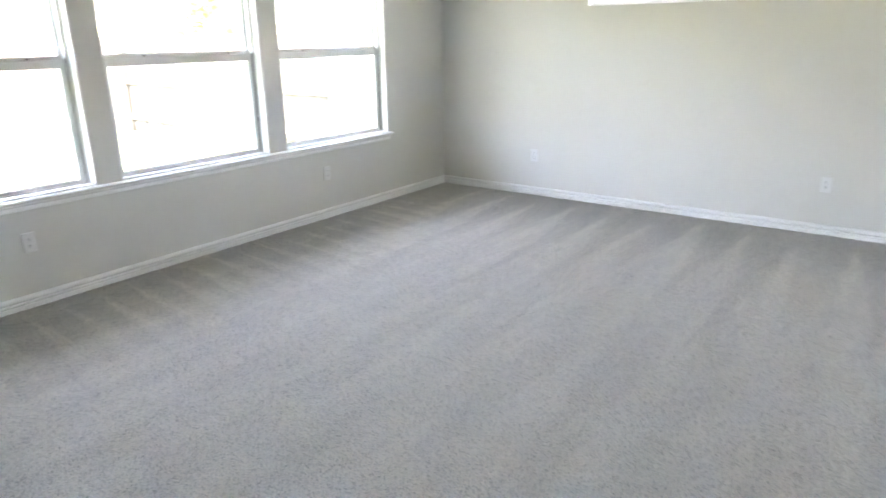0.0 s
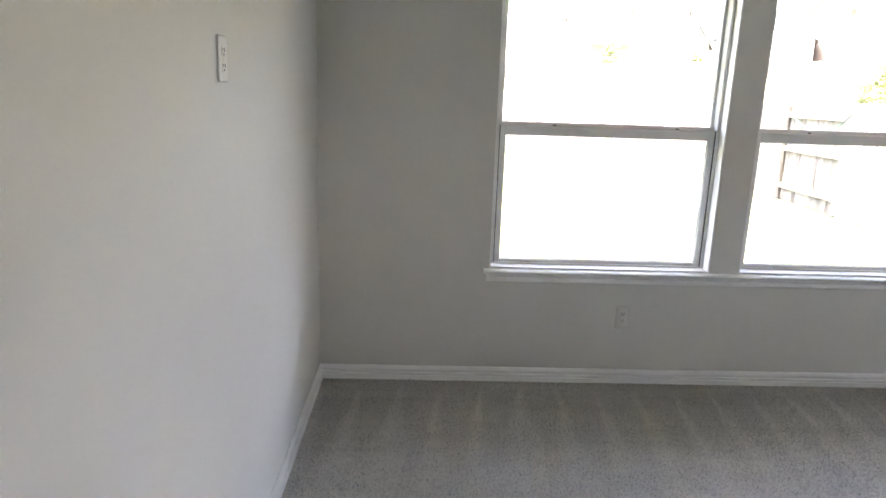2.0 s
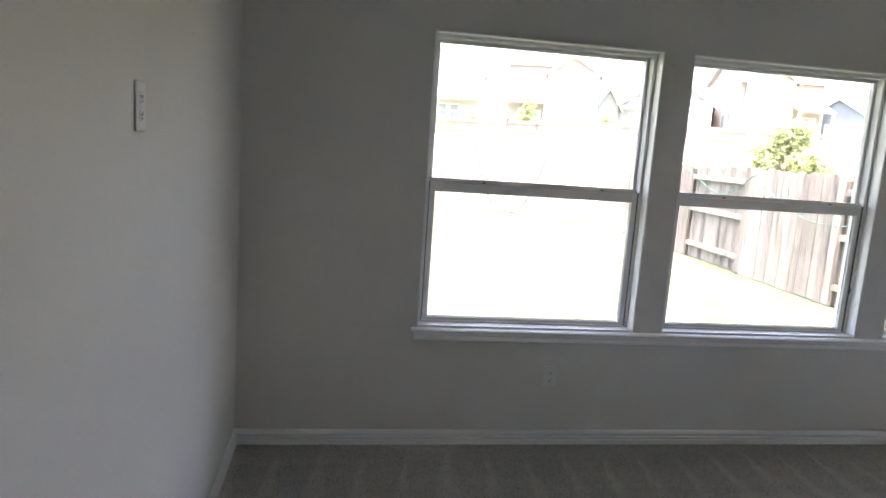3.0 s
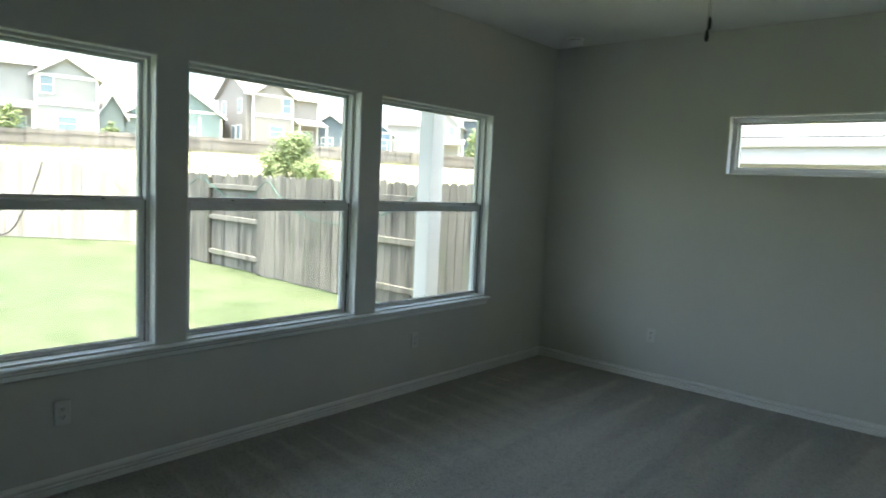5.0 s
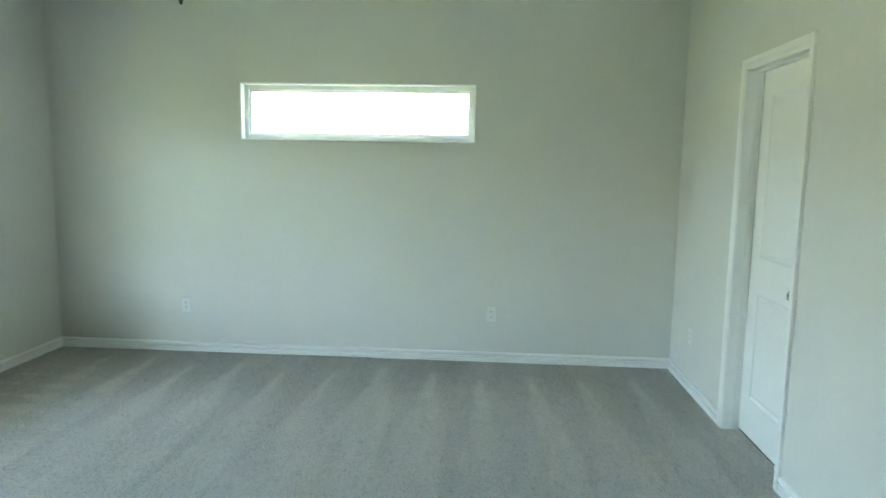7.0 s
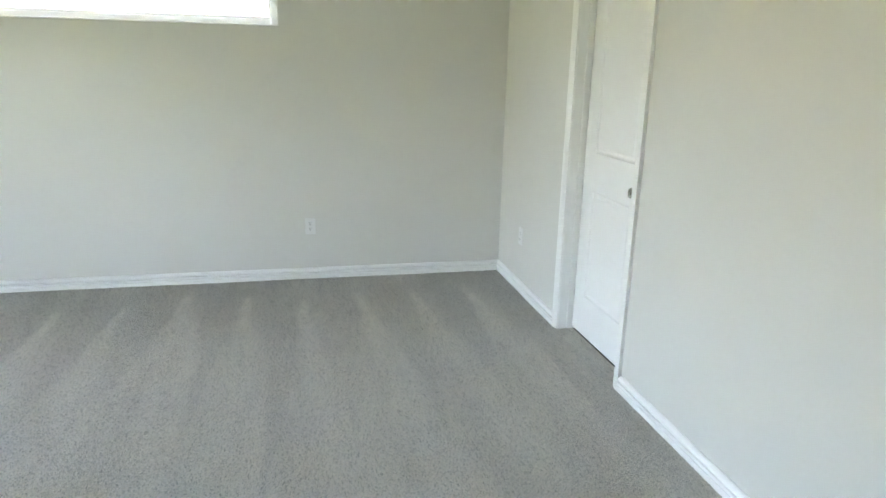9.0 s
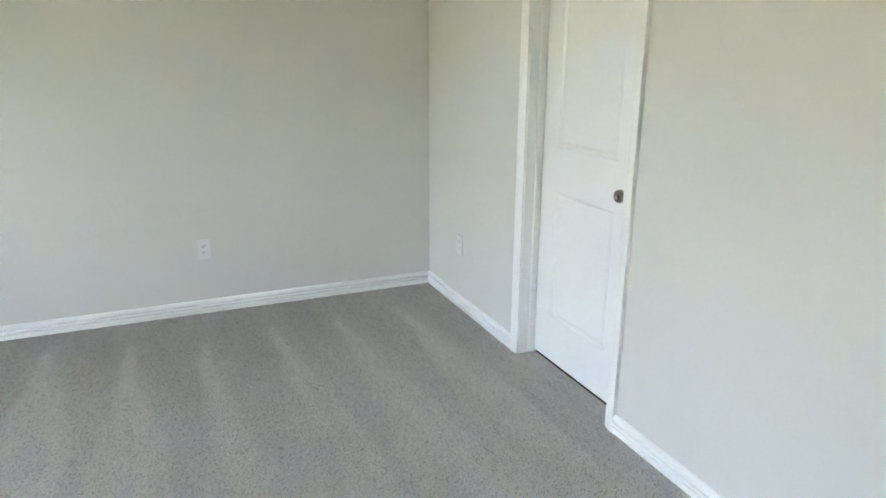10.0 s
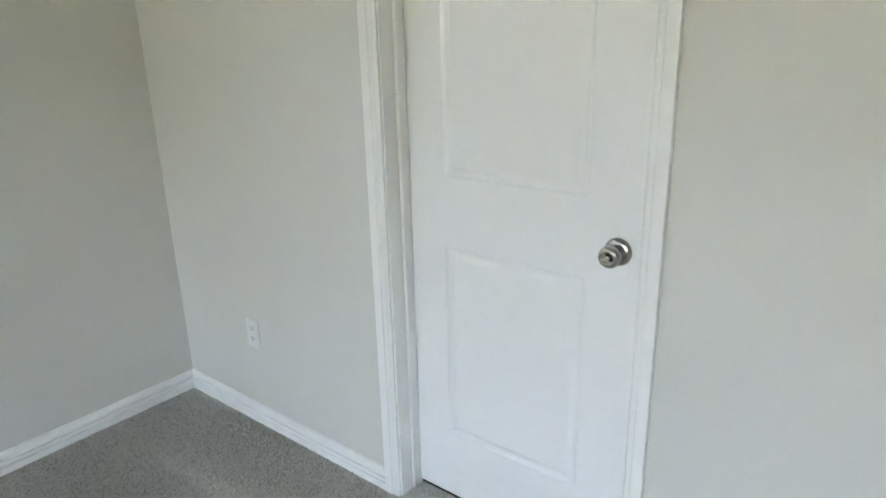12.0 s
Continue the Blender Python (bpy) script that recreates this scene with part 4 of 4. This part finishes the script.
h = house("tan two-storey house with a front gable", (0.30, 0.275, 0.255), (-44.1, 27.9), 1.2, 24, ROOFS[0], [(-3.85, 3.85, 0.4, 8.4, 9.7, 11.8, "u"), (-3.4, 0.85, 0, 6, 9.6, 11.1, "y")],
          [(0.15, 0, 8.75, 0.85, 1.4), (-0.9, 0, 6.1, 1.4, 1.0), (2.6, 0.4, 5.8, 1.2, 1.2)], [(-3.4, 0.85, 0, 7.6, 0.3)], [(-3.35, 0, 9.6), (0.8, 0, 9.6), (3.8, 0.4, 9.7)])
lean_to(h, 0.9, 4.2, 0.4, 6.9, 1.8, ROOFS[0])
for y, z in ((2.0, 8.5), (6.4, 8.5), (2.2, 5.9), (3.6, 5.9)):
    win = part("window", boxed(-3.93, -3.84, y - 0.55, y + 0.55, z - 0.75, z + 0.75), FARTRIM, h)
    part("pane", boxed(-3.95, -3.935, y - 0.42, y + 0.42, z - 0.62, z + 0.62), SKYTINT_GLASS, win)
house("grey-blue low house beside the tree", (0.17, 0.215, 0.26), (-42.2, 30.7), 1.25, -20, ROOFS[1], [(-2.2, 3.4, 0, 8, 6.6, 8.4, "y")], [(0.2, 0, 5.4, 1.2, 1.2), (2.2, 0, 5.4, 0.8, 1.2)], [], [(-2.15, 0, 6.6), (3.35, 0, 6.6)])
house("blue house with a front gable", (0.15, 0.225, 0.33), (-46.2, 38.5), 1.2, 0, ROOFS[1], [(-3.3, 3.3, 0, 9, 7.3, 9.9, "y")], [(1.3, 0, 5.9, 0.9, 1.3), (2.4, 0, 5.9, 0.8, 1.3), (-1.0, 0, 5.9, 1.6, 1.0)], [(-3.3, 3.3, 0, 7.4, 0.3)], [(3.25, 0, 7.3)])
h = house("white two-storey house with a side gable", (0.42, 0.41, 0.40), (-42.1, 42.6), 1.26, -10, ROOFS[0], [(-4.6, 1.2, 0.5, 9, 9.0, 10.9, "u"), (1.2, 4.6, 0, 8, 9.0, 10.6, "y")],
          [(2.0, 0, 8.4, 0.5, 0.7), (3.6, 0, 8.3, 0.6, 0.8), (-0.2, 0.5, 8.4, 0.8, 1.0), (0.9, 0.5, 5.7, 0.8, 1.3), (2.0, 0, 5.7, 0.8, 1.3)], [], [(4.55, 0, 9.0)])
lean_to(h, 1.2, 5.4, 0, 6.5, 1.8, ROOFS[0])
house("dark blue two-storey house", (0.12, 0.155, 0.20), (-37.7, 47.0), 1.3, -15, ROOFS[1], [(-3.0, 4.5, 0, 9, 10.2, 12.4, "u")], [(-1.6, 0, 5.6, 0.9, 1.3), (0.2, 0, 8.2, 0.9, 1.3)])

# the neighbour's low house beyond the high window
NBTRIM = paint("neighbour_trim_paint", (0.36, 0.36, 0.355), 0.6)
nb = tagged(empty("neighbour_house"), "low neighbouring house with beige siding and a pale roof", "house")
part("wall", boxed(-1.8, 16.0, 6.0, 16.0, -0.5, 2.10), siding("beige_siding", (0.26, 0.24, 0.205)), nb)
part("frieze_board", boxed(-1.8, 16.0, 5.96, 5.995, 2.02, 2.25), NBTRIM, nb)
bm = boxed(-2.2, 16.4, 5.45, 11.0, 2.33, 2.45)
for v in bm.verts:
    v.co.z += (v.co.y - 5.45) * 0.45
shingle_m = shingles("neighbour_roof_shingle", (0.36, 0.35, 0.345))
rf = part("roof", bm, shingle_m, nb)
for k in range(14):
    y = 5.42 + k * 0.16
    bm = boxed(-2.25, 16.45, y, y + 0.2, 0.0, 0.018)
    for v in bm.verts:
        v.co.z += 2.455 + (v.co.y - 5.45) * 0.45 + (0.016 if v.co.y < y + 0.1 else 0.004)
    part("shingle_course", bm, shingle_m, rf)
part("gutter", boxed(-2.2, 16.4, 5.34, 5.445, 2.30, 2.43, 0.02), NBTRIM, rf)
# grey strip paints the shadow line between shingles and gutter
part("eave_shadow_strip", boxed(-2.2, 16.4, 5.405, 5.418, 2.431, 2.450), Mat("grey_eave_shadow", (0.10, 0.10, 0.10), 0.6).m, rf, "thin grey strip standing in for the shadow line under the shingles")
part("fascia", boxed(-2.2, 16.4, 5.40, 5.448, 2.06, 2.298), NBTRIM, rf)
part("soffit", boxed(-2.2, 16.4, 5.45, 5.96, 2.22, 2.235), NBTRIM, rf)


# ---- trees ----
def tree(where, height, spread, crown_at, leaves, seed, label, leaf=0.11):
    """A tapered trunk with limbs and a crown of single leaves gathered in uneven clumps."""
    rnd = random.Random(seed)
    x, y = where
    g = ground_height(x, y)
    root = tagged(empty("tree"), label, "tree")
    base = Vector((x, y, g - 0.1))
    top = Vector((x + 0.1, y, g + height * 0.8))
    part("trunk", tube([base, base.lerp(top, 0.4) + Vector((0.05, 0.03, 0)), base.lerp(top, 0.75), top], [spread * 0.045, spread * 0.035, spread * 0.022, 0.01], 10), BARK, root, smooth=True)
    cen = Vector((x, y, g + crown_at))
    clumps = []
    while len(clumps) < 80:
        v = Vector((rnd.uniform(-1, 1), rnd.uniform(-1, 1), rnd.uniform(-1, 1)))
        if v.length > 1:
            continue
        taper = 1.0 - 0.42 * max(0.0, v.z)
        clumps.append((cen + Vector((v.x * spread / 2 * taper, v.y * spread / 2 * taper, v.z * (height - crown_at))), rnd.uniform(0.09, 0.2) * spread))
    for c, r in clumps[:9]:
        a = base.lerp(top, rnd.uniform(0.45, 0.8))
        part("limb", tube([a, a.lerp(c, 0.5) + Vector((0, 0, 0.06)), c], [spread * 0.016, spread * 0.010, 0.004], 6), BARK, root, smooth=True)
    verts, faces = [], []
    for k in range(leaves):
        c, r = clumps[rnd.randrange(len(clumps))]
        d = Vector((rnd.gauss(0, 1), rnd.gauss(0, 1), rnd.gauss(0, 0.8))).normalized() * r * rnd.uniform(0.35, 1.1)
        p = c + d
        n = (d.normalized() + Vector((rnd.uniform(-0.2, 0.2), rnd.uniform(-0.2, 0.2), rnd.uniform(0, 0.9)))).normalized()
        u = n.orthogonal().normalized()
        u.rotate(Matrix.Rotation(rnd.uniform(0, 6.28), 3, n))
        w = n.cross(u)
        s = leaf * rnd.uniform(0.6, 1.2)
        i = len(verts)
        verts += [p - u * s, p + w * s * 0.42 + n * s * 0.1, p + u * s, p - w * s * 0.42 + n * s * 0.1]
        faces.append((i, i + 1, i + 2, i + 3))
    me = bpy.data.meshes.new("crown")
    me.from_pydata([tuple(v) for v in verts], [], faces)
    part("crown", me, LEAF, root)


tree((-13.0, 6.55), 3.15, 2.05, 1.78, 17000, 4, "bushy young green tree behind the fence", 0.062)
tree((-55.8, 11.0), 3.3, 1.7, 2.1, 900, 8, "small green tree before the grey house", 0.16)
tree((-56.6, 6.3), 2.0, 1.0, 1.3, 500, 9, "small green shrub before the blue house", 0.16)
tree((-51.1, 16.6), 2.2, 1.2, 1.3, 500, 10, "small green shrub by the teal house", 0.16)
tree((-40.0, 48.6), 4.2, 3.0, 2.4, 1200, 12, "green tree beside the dark blue house", 0.2)


def grass(n, x0, x1, y0, y1, name, label, mat, lo, hi, seed, keep):
    """Tufts of grass blades, scattered where keep() says so."""
    rnd = random.Random(seed)
    verts, faces = [], []
    while len(faces) < n:
        x, y = rnd.uniform(x0, x1), rnd.uniform(y0, y1)
        if not keep(x, y):
            continue
        z = ground_height(x, y) - 0.01
        for k in range(3):
            a, hgt, bend = rnd.uniform(0, 6.28), rnd.uniform(lo, hi), rnd.uniform(-0.4, 0.4)
            dx, dy, w = math.cos(a), math.sin(a), 0.012 + 0.06 * lo
            i = len(verts)
            ox, oy = x + rnd.uniform(-0.05, 0.05), y + rnd.uniform(-0.05, 0.05)
            verts += [(ox - dx * w, oy - dy * w, z), (ox + dx * w, oy + dy * w, z), (ox - dy * bend * hgt, oy + dx * bend * hgt, z + hgt)]
            faces.append((i, i + 1, i + 2))
    me = bpy.data.meshes.new(name)
    me.from_pydata(verts, [], faces)
    tagged(part(name, me, mat), label, "grass", kind="stuff")


def in_yard(x, y):
    return y < FY + 0.4 and (x + 18.9) * 0.70 - (y + 2.5) * 0.71 > 0.15 and x < -0.6


GREEN = Mat("grass_blade", (0.13, 0.20, 0.05), 0.7)
gg = GREEN.n.new("ShaderNodeNewGeometry")
GREEN.colour_in(GREEN.mix(gg.outputs["Random Per Island"], (0.031, 0.043, 0.018), (0.060, 0.070, 0.039)))
DRY = Mat("dry_grass_blade", (0.4, 0.35, 0.2), 0.8)
gg = DRY.n.new("ShaderNodeNewGeometry")
DRY.colour_in(DRY.mix(gg.outputs["Random Per Island"], (0.16, 0.17, 0.08), (0.30, 0.28, 0.18)))
grass(26000, -20.0, -3.0, -6.0, 1.9, "lawn_grass", "short green lawn grass", GREEN.m, 0.008, 0.020, 21, in_yard)
grass(16000, -50.0, -18.0, -6.0, 40.0, "bank_grass", "tall dry grass on the bank", DRY.m, 0.12, 0.4, 22, lambda x, y: x * HN.x + y * HN.y > 22)
